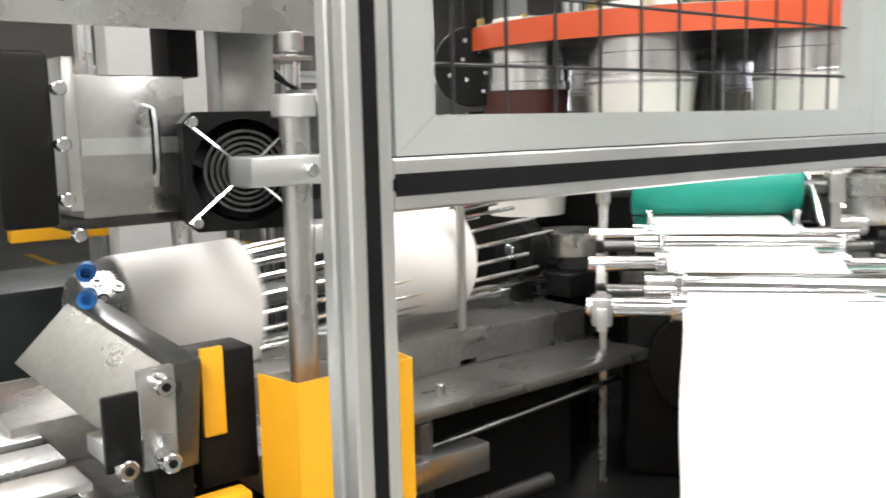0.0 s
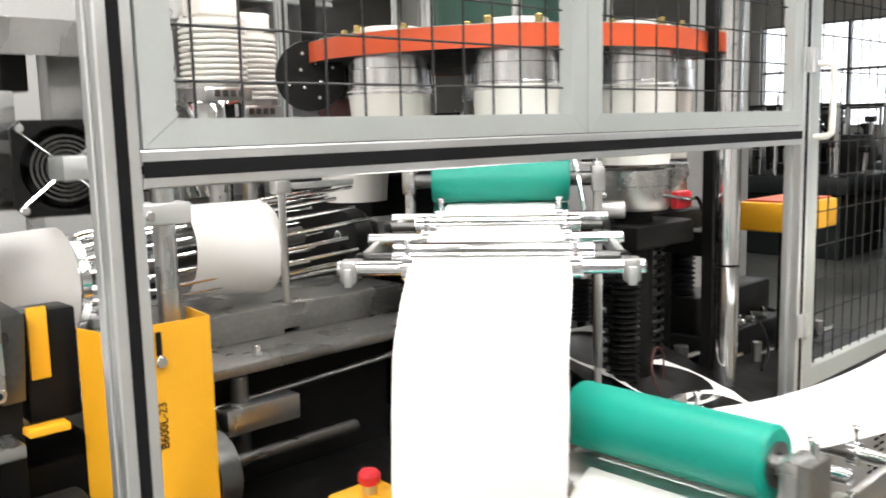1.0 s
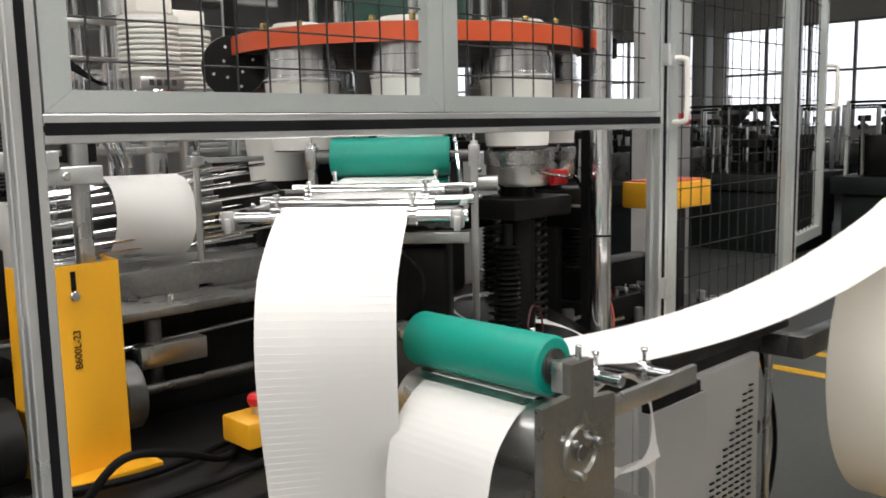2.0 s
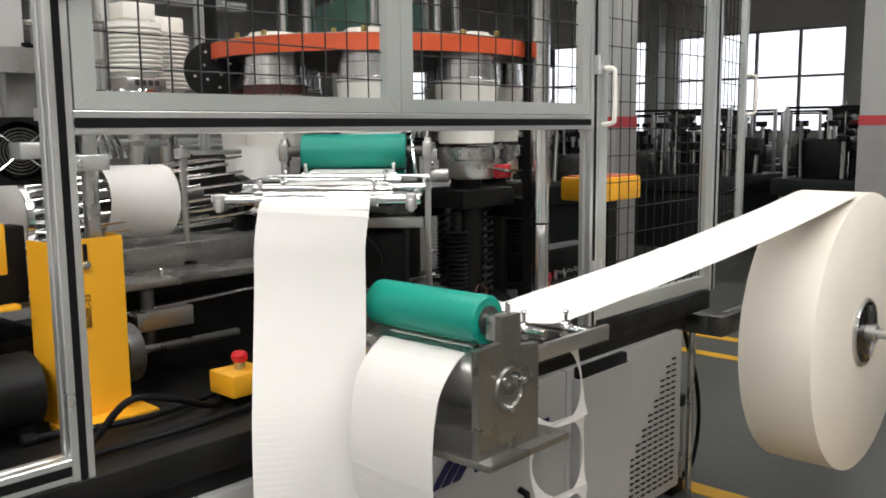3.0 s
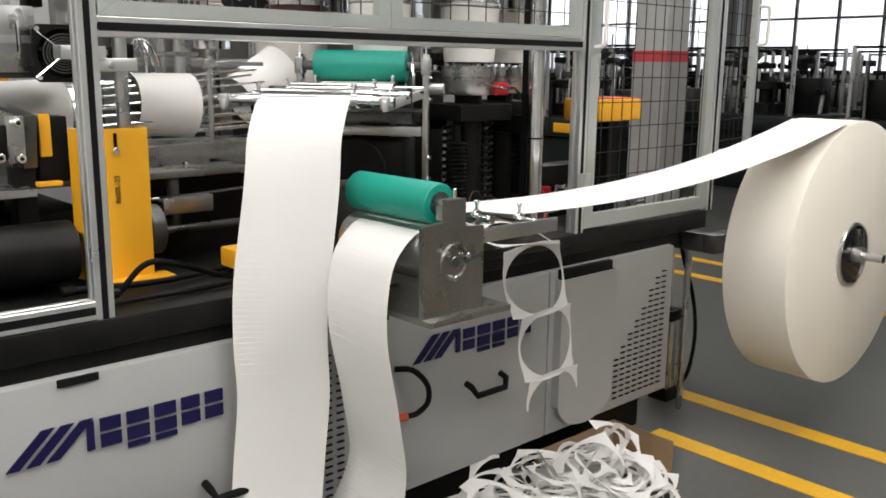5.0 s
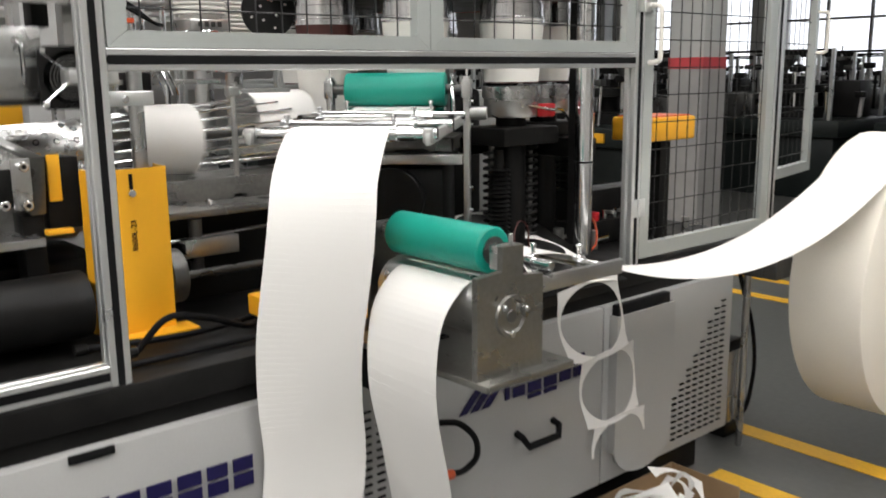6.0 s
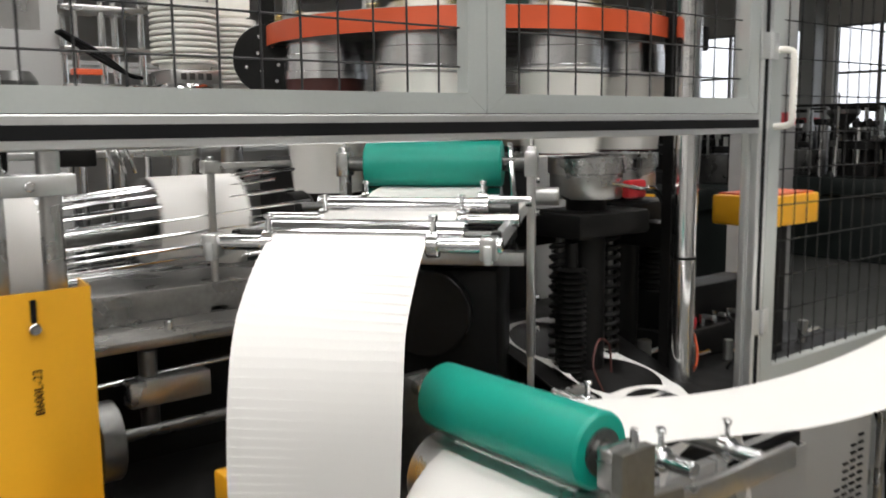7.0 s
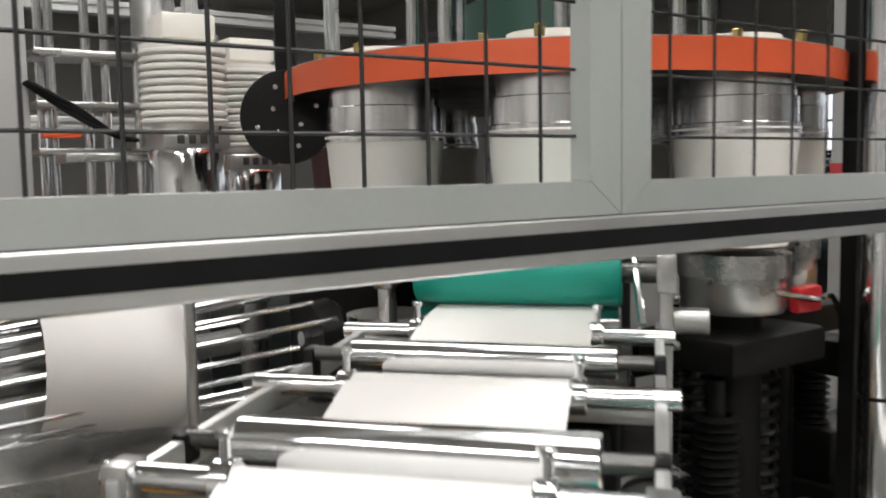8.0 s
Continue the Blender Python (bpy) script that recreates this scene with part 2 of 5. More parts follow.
# fluorescent fittings
# the last three fittings are unseen, added with the fill to brighten the upper machine
LAMP_SPOTS = [(x, y) for x in (-2.5, 0.8, 2.6, 6.5, 9.8) for y in (-4.5, -1.5, 1.5, 4.5, 8.0, 11.5) if y < 1.0 or x < 0 or (x > 6 and y < 8.5)] + [(1.6, 1.2), (1.6, 5.2), (4.0, 5.2)]
lamp_body = mesh_of("body", box(B(), -0.09, 0.09, -0.75, 0.75, 0.02, 0.08, 0.01), M_CREAM)
lamp_tube = mesh_of("tube", cyl(B(), (0, -0.7, 0.0), (0, 0.7, 0.0), 0.016, 10), M_LAMP)
for x, y in LAMP_SPOTS:
    f = thing("ceiling_lamp", "white twin-tube fluorescent lamp under the ceiling", "lamp", (x, y, 4.43), "ceiling lamps")
    part("body", lamp_body, M_CREAM, f)
    for dx in (-0.04, 0.04):
        part("tube", lamp_tube, M_LAMP, f, "glowing white tube").location = (dx, 0, 0)
    part("drop_rod", box(B(), -0.01, 0.01, -0.01, 0.01, 0.08, H_ROOM - 4.43 - (0.8 if 5.5 <= x <= 5.95 else 0)), M_STEEL, f)
# added area lamps, unseen, only roughly under the fittings; strengths tuned to fill
for x, y, e in ((0.8, -1.2, 75), (-2.5, 4.5, 110), (6.5, 3.0, 95), (-2.5, -2.0, 400), (2.6, -2.6, 170), (1.6, 1.2, 62), (1.6, 5.2, 160)):
    ld = bpy.data.lights.new("lamp_light", 'AREA')
    ld.shape, ld.size, ld.size_y, ld.energy, ld.color = 'RECTANGLE', 0.5, 4.5, e, (1, 0.98, 0.965)
    new("lamp_light", ld).matrix_world = look((x, y, 4.4), (x, y, 0))

# ---- the machine's base ----
YF = 0.633
base = thing("bucket_machine", "black deck on light grey cabinets of a paper bucket machine", "machine")
part("deck", box(B(), -1.6, 3.03, 0.628, 2.7, 0.84, 0.912, 0.006), M_BLACK, base, "black painted steel deck")
part("apron", box(B(), -1.6, 2.86, 0.65, 2.64, 0.795, 0.84), M_BLACK, base)
part("plinth", box(B(), -1.55, 2.74, 0.72, 2.6, 0.0, 0.18), M_BLACK, base, "black recessed plinth")
for x0, x1 in ((-1.58, 0.90), (0.905, 1.275), (1.28, 2.02), (2.025, 2.79)):
    part("cabinet_panel", box(B(), x0, x1, 0.62, 2.6, 0.18, 0.795, 0.006), M_CAB, base, "light grey painted sheet panel")
# louvre slots
slot_me = mesh_of("louvre_slot", box(B(), -0.012, 0.012, -0.004, 0.002, -0.0022, 0.0022), M_RUBBER)
for i in range(8):
    for k in range(22):
        if k > 7 + i * 2.2:
            continue
        ob = part("louvre_slot", slot_me, M_RUBBER, base)
        ob.location = (2.43 + i * 0.042, 0.618, 0.225 + k * 0.0225)
for i in range(4):
    for k in range(22):
        ob = part("louvre_slot", slot_me, M_RUBBER, base)
        ob.location = (0.985 + i * 0.042, 0.618, 0.22 + k * 0.0225)


def handle(parent, x, y, z, w=0.16, down=0.035, out=0.04):
    bm = B()
    tube(bm, [(x - w / 2, y, z), (x - w / 2, y - out * 0.7, z - down * 0.2), (x - w / 2 + 0.015, y - out, z - down), (x + w / 2 - 0.015, y - out, z - down), (x + w / 2, y - out * 0.7, z - down * 0.2), (x + w / 2, y, z)], 0.011, 10)
    return part("handle", bm, M_RUBBER, parent, "black plastic pull handle")


part("lock_plate", box(B(), 0.33, 0.425, 0.614, 0.622, 0.775, 0.794, 0.002), M_RUBBER, base, "black recessed latch")
handle(base, 1.70, 0.62, 0.478)
handle(base, 0.76, 0.62, 0.43)


# maker's mark as plain slanted shapes and blocks
def mark(parent, x0, z0, w, h):
    y = 0.616
    fl = pose(0, 0, 0, 90, 0, 0)
    def bar(a0, a1, b0, b1, lean=0.0):
        bm = B()
        q = [(x0 + w * (a0 + lean * b0), z0 + h * b0), (x0 + w * (a1 + lean * b0), z0 + h * b0), (x0 + w * (a1 + lean * b1), z0 + h * b1), (x0 + w * (a0 + lean * b1), z0 + h * b1)]
        slab(bm, q, -y, -y + 0.004, fl)
        part("mark_shape", bm, M_LOGO, parent)
    for k in range(3):
        bar(0.0 + k * 0.075, 0.05 + k * 0.075, 0, 1, 0.14)
    x = 0.31
    for wd in (0.03, 0.085, 0.095, 0.095, 0.085, 0.085):
        if wd < 0.05:
            bar(x, x + wd, 0.02, 0.92)
        else:
            bar(x, x + wd, 0.52, 0.92)
            bar(x, x + wd, 0.02, 0.42)
            if wd > 0.09:
                bar(x, x + wd, -0.22, -0.06)
        x += wd + 0.025


mark(base, 1.383, 0.596, 0.59, 0.08)
mark(base, 0.205, 0.606, 0.585, 0.08)
# scrap chute
chute = thing("scrap_chute", "light grey open sheet-metal chute on the cabinet front", "chute")
bm = B()
out = [(2.05, 0.765), (2.05, 0.30)] + [(2.2075 - 0.1575 * math.cos(a), 0.30 - 0.105 * math.sin(a)) for a in (math.pi * i / 12 for i in range(1, 12))] + [(2.365, 0.30), (2.365, 0.765)]
slab(bm, out, -0.59, -0.585, pose(0, 0, 0, 90, 0, 0))
part("front", bm, M_CAB, chute)
part("side", box(B(), 2.05, 2.055, 0.59, 0.619, 0.29, 0.765), M_CAB, chute)
part("side", box(B(), 2.36, 2.365, 0.59, 0.619, 0.29, 0.765), M_CAB, chute)
# two black boxes hold the shade inside the chute and below the apron
part("mouth", box(B(), 2.056, 2.359, 0.591, 0.619, 0.70, 0.74), M_RUBBER, chute, "black block standing for the shade inside the chute")
part("flap", box(B(), 2.06, 2.345, 0.592, 0.619, 0.74, 0.80, 0.004), M_RUBBER, chute, "black strip standing for the shade under the deck apron")

# ---- guard frame ----
guard = thing("machine_guard", "slotted aluminium extrusion frame round the machine", "guard frame")
ZT = 2.45


def post(x, y, z0, z1, cover=True):
    part("post", profile(B(), (x, y, z0), (x, y, z1)), M_ALU, guard)
    if cover:
        part("slot_cover", box(B(), x - 0.0075, x + 0.0075, y - 0.0232, y - 0.012, z0 + 0.001, z1), M_RUBBER, guard, "black rubber slot cover")


def rail(x0, x1, y, z, cover=True):
    part("rail", profile(B(), (x0, y, z), (x1, y, z)), M_ALU, guard)
    if cover:
        part("slot_cover", box(B(), x0 + 0.001, x1 - 0.001, y - 0.0232, y - 0.012, z - 0.0095, z + 0.0095), M_RUBBER, guard, "black rubber slot cover")


YC = YF + 0.0225
for x in (0.4575, 2.1875, 3.0525):
    post(x, YC, 0.912, ZT)
for x in (-1.5, 3.0525):
    post(x, 2.55, 0.912, ZT)
post(-1.5, YC, 0.912, ZT)
rail(0.48, 2.165, YC, 1.5775)
rail(-1.4775, 0.435, YC, 0.935)
rail(0.48, 2.165, YC, ZT - 0.0225)
rail(-1.4775, 0.435, YC, ZT - 0.0225)
rail(2.21, 3.03, YC, ZT - 0.0225)
for x in (-1.5, 3.0525):
    part("rail", profile(B(), (x, 0.678, ZT - 0.0225), (x, 2.5275, ZT - 0.0225)), M_ALU, guard)
part("rail", profile(B(), (-1.4775, 2.55, ZT - 0.0225), (3.03, 2.55, ZT - 0.0225)), M_ALU, guard)


def mesh_panel(parent, x0, x1, z0, z1, y, dx, dz, xs=0.0, zs=0.0):
    up = mesh_of("wire", cyl(B(), (0, 0, z0), (0, 0, z1), 0.0019, 6), M_WIRE)
    flat = mesh_of("wire", cyl(B(), (x0, 0, 0), (x1, 0, 0), 0.0019, 6), M_WIRE)
    x = x0 + xs
    while x < x1:
        part("wire", up, M_WIRE, parent).location = (x, y, 0)
        x += dx
    z = z0 + zs
    while z < z1:
        part("wire", flat, M_WIRE, parent).location = (0, y + 0.0036, z)
        z += dz


def sash_bar(name, parent, outline, y0, y1):
    bm = B()
    slab(bm, outline, -y1, -y0, pose(0, 0, 0, 90, 0, 0))
    bmesh.ops.recalc_face_normals(bm, faces=bm.faces)
    return part(name, bm, M_SASH, parent)


# lifting mesh door over the opening, mitred
b0, b1, w, wb = 1.6015, ZT - 0.05, 0.043, 0.034
yo, yi = YF + 0.002, YF + 0.03
for a0, a1, dx, xs in ((0.484, 1.3142, 0.066, 0.035), (1.3158, 2.161, 0.075, 0.05)):
    sash = thing("guard_door", "grey mitred aluminium door frame filled with black wire mesh", "guard door", group="mesh doors over the opening")
    sash_bar("bottom_rail", sash, [(a0, b0), (a1, b0), (a1 - w, b0 + wb), (a0 + w, b0 + wb)], yo, yi)
    sash_bar("top_rail", sash, [(a0, b1), (a1, b1), (a1 - w, b1 - w), (a0 + w, b1 - w)], yo, yi)
    sash_bar("stile", sash, [(a0, b0 + 0.0007), (a0 + w, b0 + wb + 0.0007), (a0 + w, b1 - w), (a0, b1)], yo, yi)
    sash_bar("stile", sash, [(a1, b0 + 0.0007), (a1 - w, b0 + wb + 0.0007), (a1 - w, b1 - w), (a1, b1)], yo, yi)
    part("gasket", box(B(), a0, a1, YF + 0.004, YF + 0.03, 1.6003, 1.6012), M_RUBBER, sash)
    mesh_panel(sash, a0 + w, a1 - w, b0 + wb, b1 - w, YF + 0.02, dx, 0.066, xs, 0.045)

# hinged side door
sd = thing("side_guard_door", "tall grey aluminium mesh door with a white bow handle", "guard door")
s0, s1, t0, t1, w2 = 2.213, 3.027, 0.925, ZT - 0.05, 0.05
sash_bar("bottom_rail", sd, [(s0, t0), (s1, t0), (s1 - w2, t0 + w2), (s0 + w2, t0 + w2)], yo, yi)
sash_bar("top_rail", sd, [(s0, t1), (s1, t1), (s1 - w2, t1 - w2), (s0 + w2, t1 - w2)], yo, yi)
sash_bar("stile", sd, [(s0, t0 + 0.0005), (s0 + w2, t0 + w2 + 0.0005), (s0 + w2, t1 - w2), (s0, t1)], yo, yi)
sash_bar("stile", sd, [(s1, t0 + 0.0005), (s1 - w2, t0 + w2 + 0.0005), (s1 - w2, t1 - w2), (s1, t1)], yo, yi)
mesh_panel(sd, s0 + w2, s1 - w2, t0 + w2, t1 - w2, YF + 0.02, 0.06, 0.09, 0.05, 0.04)
bm = B()
tube(bm, spline([(2.235, YF + 0.002, 1.75), (2.235, YF - 0.035, 1.745), (2.235, YF - 0.042, 1.72), (2.235, YF - 0.042, 1.60), (2.235, YF - 0.035, 1.575), (2.235, YF + 0.002, 1.57)], 5), 0.008, 10)
part("handle", bm, M_CREAM, sd, "white bow handle")
for z in (1.757, 1.1):
    hg = thing("hinge", "small silver two-leaf hinge on the post", "hinge", (2.18, YF - 0.004, z), "door hinges")
    part("leaf", box(B(), -0.022, 0.012, -0.002, 0.0025, -0.03, 0.03, 0.001), M_ALU, hg)
    part("leaf", box(B(), 0.020, 0.05, -0.002, 0.0025, -0.03, 0.03, 0.001), M_ALU, hg)
    part("knuckle", cyl(B(), (0.016, -0.005, -0.03), (0.016, -0.005, 0.03), 0.006, 12), M_ALU, hg)

tc_ = thing("post_latch", "small silver latch block on the corner post", "latch", (0.47, YF, 1.84))
part("block", box(B(), -0.05, 0.03, -0.022, -0.002, -0.035, 0.035, 0.004), M_ALU, tc_)
part("tongue", box(B(), 0.0, 0.06, -0.03, -0.022, -0.018, 0.018, 0.002), M_STEEL, tc_)
part("bolt", cyl(B(), (-0.03, -0.022, 0), (-0.03, -0.03, 0), 0.007, 6), M_CHROME, tc_)
xp = thing("guard_extension", "narrow aluminium mesh guard panel beside the side door", "guard panel")
xp.matrix_world = pose(3.09, 0.648, 0, 0, 0, 11)
for nm, o in (("bottom_rail", [(0, 1.115), (0.47, 1.115), (0.43, 1.155), (0.04, 1.155)]), ("top_rail", [(0, 2.4), (0.47, 2.4), (0.43, 2.36), (0.04, 2.36)]), ("stile", [(0, 1.1155), (0.04, 1.1555), (0.04, 2.36), (0, 2.4)]), ("stile", [(0.47, 1.1155), (0.43, 1.1555), (0.43, 2.36), (0.47, 2.4)])):
    bm = B()
    slab(bm, o, -0.03, 0.0, pose(0, 0, 0, 90, 0, 0))
    part(nm, bm, M_SASH, xp)
mesh_panel(xp, 0.04, 0.43, 1.155, 2.36, 0.015, 0.06, 0.09, 0.04, 0.04)
bm = B()
tube(bm, spline([(0.45, 0.0, 1.78), (0.45, -0.035, 1.775), (0.45, -0.042, 1.75), (0.45, -0.042, 1.64), (0.45, -0.035, 1.615), (0.45, 0.0, 1.61)], 5), 0.008, 10)
part("handle", bm, M_CREAM, xp, "white bow handle")

# ---- upper feed rollers: d runs out along the web, c across it ----
FO, FE, FC = Vector((1.498, 1.016, 0)), Vector((-0.751, -0.66, 0)), Vector((0.66, -0.751, 0))


def F(d, c, z):
    return FO + FE * d + FC * c + Vector((0, 0, z))


FM = Matrix(((FE.x, FC.x, 0, FO.x), (FE.y, FC.y, 0, FO.y), (0, 0, 1, 0), (0, 0, 0, 1)))
fu = thing("feed_roller_unit", "chrome feed roller frame with a teal rubber roller", "feed rollers")
bm = B()
lathe(bm, F(0, -0.152, 1.497), F(0, 0.152, 1.497), [(0, 0.018), (0, 0.047), (0.012, 0.05), (0.988, 0.05), (1, 0.047), (1, 0.018), (0, 0.018)], 40)
part("rubber_roller", bm, M_TEAL, fu, "teal rubber-covered roller")
part("axle", cyl(B(), F(0, -0.21, 1.497), F(0, 0.22, 1.497), 0.016, 16), M_DSTEEL, fu)
part("lower_roller", cyl(B(), F(0, -0.15, 1.405), F(0, 0.15, 1.405), 0.04, 28), M_CHROME, fu)
for c, z0 in ((-0.205, 1.30), (0.215, 1.07)):
    part("side_plate", box(B(), -0.022, 0.022, c - 0.009, c + 0.009, z0, 1.535, 0.002, FM), M_STEEL, fu, "upright steel side plate")
    part("bearing_block", box(B(), -0.027, 0.027, c - 0.014, c + 0.014, 1.47, 1.525, 0.003, FM), M_STEEL, fu)
    part("set_screw", cyl(B(), F(0, c, 1.525), F(0, c, 1.56), 0.004, 8), M_CHROME, fu)
for c in (-0.212, 0.205):
    box_m = FM @ Matrix.Translation((0.35, c, 1.404)) @ pose(0, 0, 0, 0, 0.8, 0)
    part("side_bar", box(B(), -0.37, 0.37, -0.006, 0.006, -0.014, 0.014, 0.002, box_m), M_ALU, fu, "flat bright side bar")
    part("end_block", box(B(), 0.685, 0.717, c - 0.012, c + 0.012, 1.39, 1.424, 0.003, FM), M_STEEL, fu)
for d, z, r in ((0.30, 1.428, 0.019), (0.605, 1.412, 0.0245)):
    part("chrome_roller", cyl(B(), F(d, -0.158, z), F(d, 0.158, z), r, 32), M_CHROME, fu, "polished chrome roller")
    part("roller_axle", cyl(B(), F(d, -0.212, z), F(d, 0.205, z), 0.009, 12), M_DSTEEL, fu)
    for c in (-0.212, 0.205):
        part("roller_bearing", box(B(), d - 0.014, d + 0.014, c - 0.007, c + 0.007, 1.39, z + 0.008, 0.003, FM), M_BLACK, fu)
for d, z in ((0.125, 1.425), (0.42, 1.418), (0.70, 1.411)):
    rod = part("guide_rod", cyl(B(), F(d, -0.23, z), F(d, 0.225, z), 0.0115, 20), M_CHROME, fu, "polished guide rod")
    for c in (-0.124, 0.124):
        part("stop_collar", cyl(B(), F(d, c - 0.009, z), F(d, c + 0.009, z), 0.019, 20), M_CHROME, rod)
        bm = B()
        cyl(bm, F(d, c, z + 0.015), F(d, c, z + 0.04), 0.0045, 10)
        cyl(bm, F(d, c, z + 0.036), F(d, c, z + 0.043), 0.0075, 10)
        part("thumb_screw", bm, M_CHROME, rod)
bm = B()
tube(bm, [F(-0.03, 0.165, 1.54), F(0.03, 0.175, 1.48), F(0.06, 0.182, 1.43)], 0.006, 8)
part("lock_lever", bm, M_CHROME, fu)
bm = B()
box(bm, -0.05, 0.0, -0.17, 0.2, 1.27, 1.30, 0.002, FM)
part("cross_bar", bm, M_STEEL, fu)
for z0, z1, c in ((0.912, 1.07, 0.215), (0.912, 1.30, -0.205)):
    part("stand", box(B(), -0.018, 0.018, c - 0.007, c + 0.007, z0, z1, 0.002, FM), M_STEEL, fu)
for z in (1.46, 1.39, 1.2, 1.13):
    part("bolt", cyl(B(), F(0.0, 0.224, z), F(0.0, 0.234, z), 0.007, 6), M_CHROME, fu)
part("knob", cyl(B(), F(-0.01, 0.224, 1.425), F(-0.01, 0.275, 1.425), 0.02, 20), M_STEEL, fu)

# ---- lower nip roller stand ----
M_PLATE = mat("ground_plate_steel", (0.27, 0.265, 0.245), 0.3, 0.85, 0.2, 8, 0.5, 90, 0.05)
ns = thing("nip_roller_stand", "steel bracket with teal nip roller over a steel drum", "nip rollers")
LX, LZ = 1.075, 1.182
lathe_rings = [(0, 0.016), (0, 0.046), (0.012, 0.05), (0.988, 0.05), (1, 0.046), (1, 0.016), (0, 0.016)]
part("rubber_roller", lathe(B(), (LX, 0.158, LZ), (LX, 0.468, LZ), lathe_rings, 40), M_TEAL, ns, "teal rubber-covered roller")
part("axle", cyl(B(), (LX, 0.118, LZ), (LX, 0.54, LZ), 0.014, 16), M_STEEL, ns)
part("bearing", lathe(B(), (LX, 0.154, LZ), (LX, 0.163, LZ), [(0, 0.016), (0, 0.03), (1, 0.03), (1, 0.016), (0, 0.016)], 24), M_DSTEEL, ns)
part("steel_drum", cyl(B(), (1.075, 0.14, 1.06), (1.075, 0.475, 1.06), 0.066, 40), M_STEEL, ns, "bare steel drive drum")
pl = part("front_plate", slab(B(), [(0.975, 0.93), (1.165, 0.93), (1.165, 1.13), (1.105, 1.135), (1.105, 1.2), (1.045, 1.2), (1.045, 1.15), (0.975, 1.145)], -0.116, -0.10, pose(0, 0, 0, 90, 0, 0)), M_PLATE, ns, "thick ground steel plate")
part("back_plate", slab(B(), [(1.03, 0.93), (1.165, 0.93), (1.165, 1.13), (1.105, 1.135), (1.105, 1.2), (1.045, 1.2), (1.045, 1.12), (1.03, 1.11)], -0.545, -0.53, pose(0, 0, 0, 90, 0, 0)), M_DSTEEL, ns)
part("flange", lathe(B(), (1.07, 0.10, 1.053), (1.07, 0.094, 1.053), [(0, 0.04), (0, 0.046), (1, 0.044), (1, 0.036), (0, 0.034)], 32), M_PLATE, pl, "ground flange ring")
part("flange_cap", cyl(B(), (1.07, 0.10, 1.053), (1.07, 0.095, 1.053), 0.014, 20), M_DSTEEL, pl)
for a in (20, 140, 260):
    part("bolt", cyl(B(), (1.07 + 0.037 * math.cos(radians(a)), 0.10, 1.053 + 0.037 * math.sin(radians(a))), (1.07 + 0.037 * math.cos(radians(a)), 0.086, 1.053 + 0.037 * math.sin(radians(a))), 0.0065, 12), M_CHROME, pl)
part("base_tray", box(B(), 0.972, 1.235, 0.07, 0.56, 0.915, 0.93, 0.002), M_PLATE, ns, "flat steel base plate")
part("support_arm", box(B(), 1.0, 1.2, 0.5, 0.70, 0.80, 0.915, 0.003), M_BLACK, ns)
part("bearing_block", box(B(), 1.045, 1.105, 0.116, 0.14, 1.15, 1.2, 0.003), M_STEEL, ns)
part("set_screw", cyl(B(), (1.075, 0.108, 1.2), (1.075, 0.108, 1.225), 0.005, 8), M_CHROME, ns)
for y in (0.11, 0.51):
    part("guide_arm", box(B(), 1.165, 1.44, y - 0.006, y + 0.006, 1.085, 1.12, 0.002), M_STEEL, ns)
for x, z in ((1.21, 1.135), (1.365, 1.112)):
    rod = part("guide_rod", cyl(B(), (x, 0.116, z), (x, 0.52, z), 0.0115, 16), M_CHROME, ns, "polished guide rod")
    for y in (0.172, 0.44):
        part("stop_collar", cyl(B(), (x, y - 0.008, z), (x, y + 0.008, z), 0.019, 16), M_CHROME, rod)
        bm = B()
        cyl(bm, (x, y, z + 0.015), (x, y, z + 0.04), 0.0045, 8)
        cyl(bm, (x, y, z + 0.036), (x, y, z + 0.043), 0.0075, 8)
        part("thumb_screw", bm, M_CHROME, rod)

# ---- paper reel ----
RX, RY, RZ, RR = 3.33, 0.135, 0.765, 0.54
reel = thing("paper_reel", "large cream paper roll on a chromed chuck", "paper roll", (RX, RY, RZ))
reel.matrix_world = pose(RX, RY, RZ, 0, 0, 0)
part("roll", lathe(B(), (0, 0.0, 0), (0, 0.265, 0), [(0, 0.075), (0, RR - 0.004), (0.01, RR), (0.99, RR), (1, RR - 0.004), (1, 0.075)], 96), M_ROLL, reel, "tightly wound cream paper")
part("chuck_ring", lathe(B(), (0, 0.0, 0), (0, -0.014, 0), [(0, 0.132), (0.6, 0.132), (1, 0.128), (1, 0.12), (0, 0.12)], 48), M_STEEL, reel)
part("chuck", lathe(B(), (0, 0.0, 0), (0, -0.012, 0), [(0, 0.125), (0.7, 0.125), (1, 0.115), (1, 0.0)], 48), mat("chuck_black", (0.008, 0.008, 0.009), 0.12, 0.0, 0.1, 20), reel, "glossy black chuck plate")
part("hub", cyl(B(), (0, -0.012, 0), (0, -0.05, 0), 0.036, 28), M_STEEL, reel)
part("shaft", cyl(B(), (0, -0.13, 0), (0, 0.44, 0), 0.018, 20), M_STEEL, reel)
part("shaft_end", cyl(B(), (0, -0.1315, 0), (0, -0.13, 0), 0.0165, 20), M_BLACK, reel, "black shaft end")
part("grip_jaw", box(B(), -0.012, 0.012, -0.03, -0.012, 0.03, 0.105, 0.003), M_DSTEEL, reel)
rs = thing("reel_stand", "steel arm and pipe post carrying the paper roll", "reel stand")
part("arm", box(B(), 3.0, 3.37, 0.56, 0.62, 0.735, 0.815, 0.004), M_DSTEEL, rs)
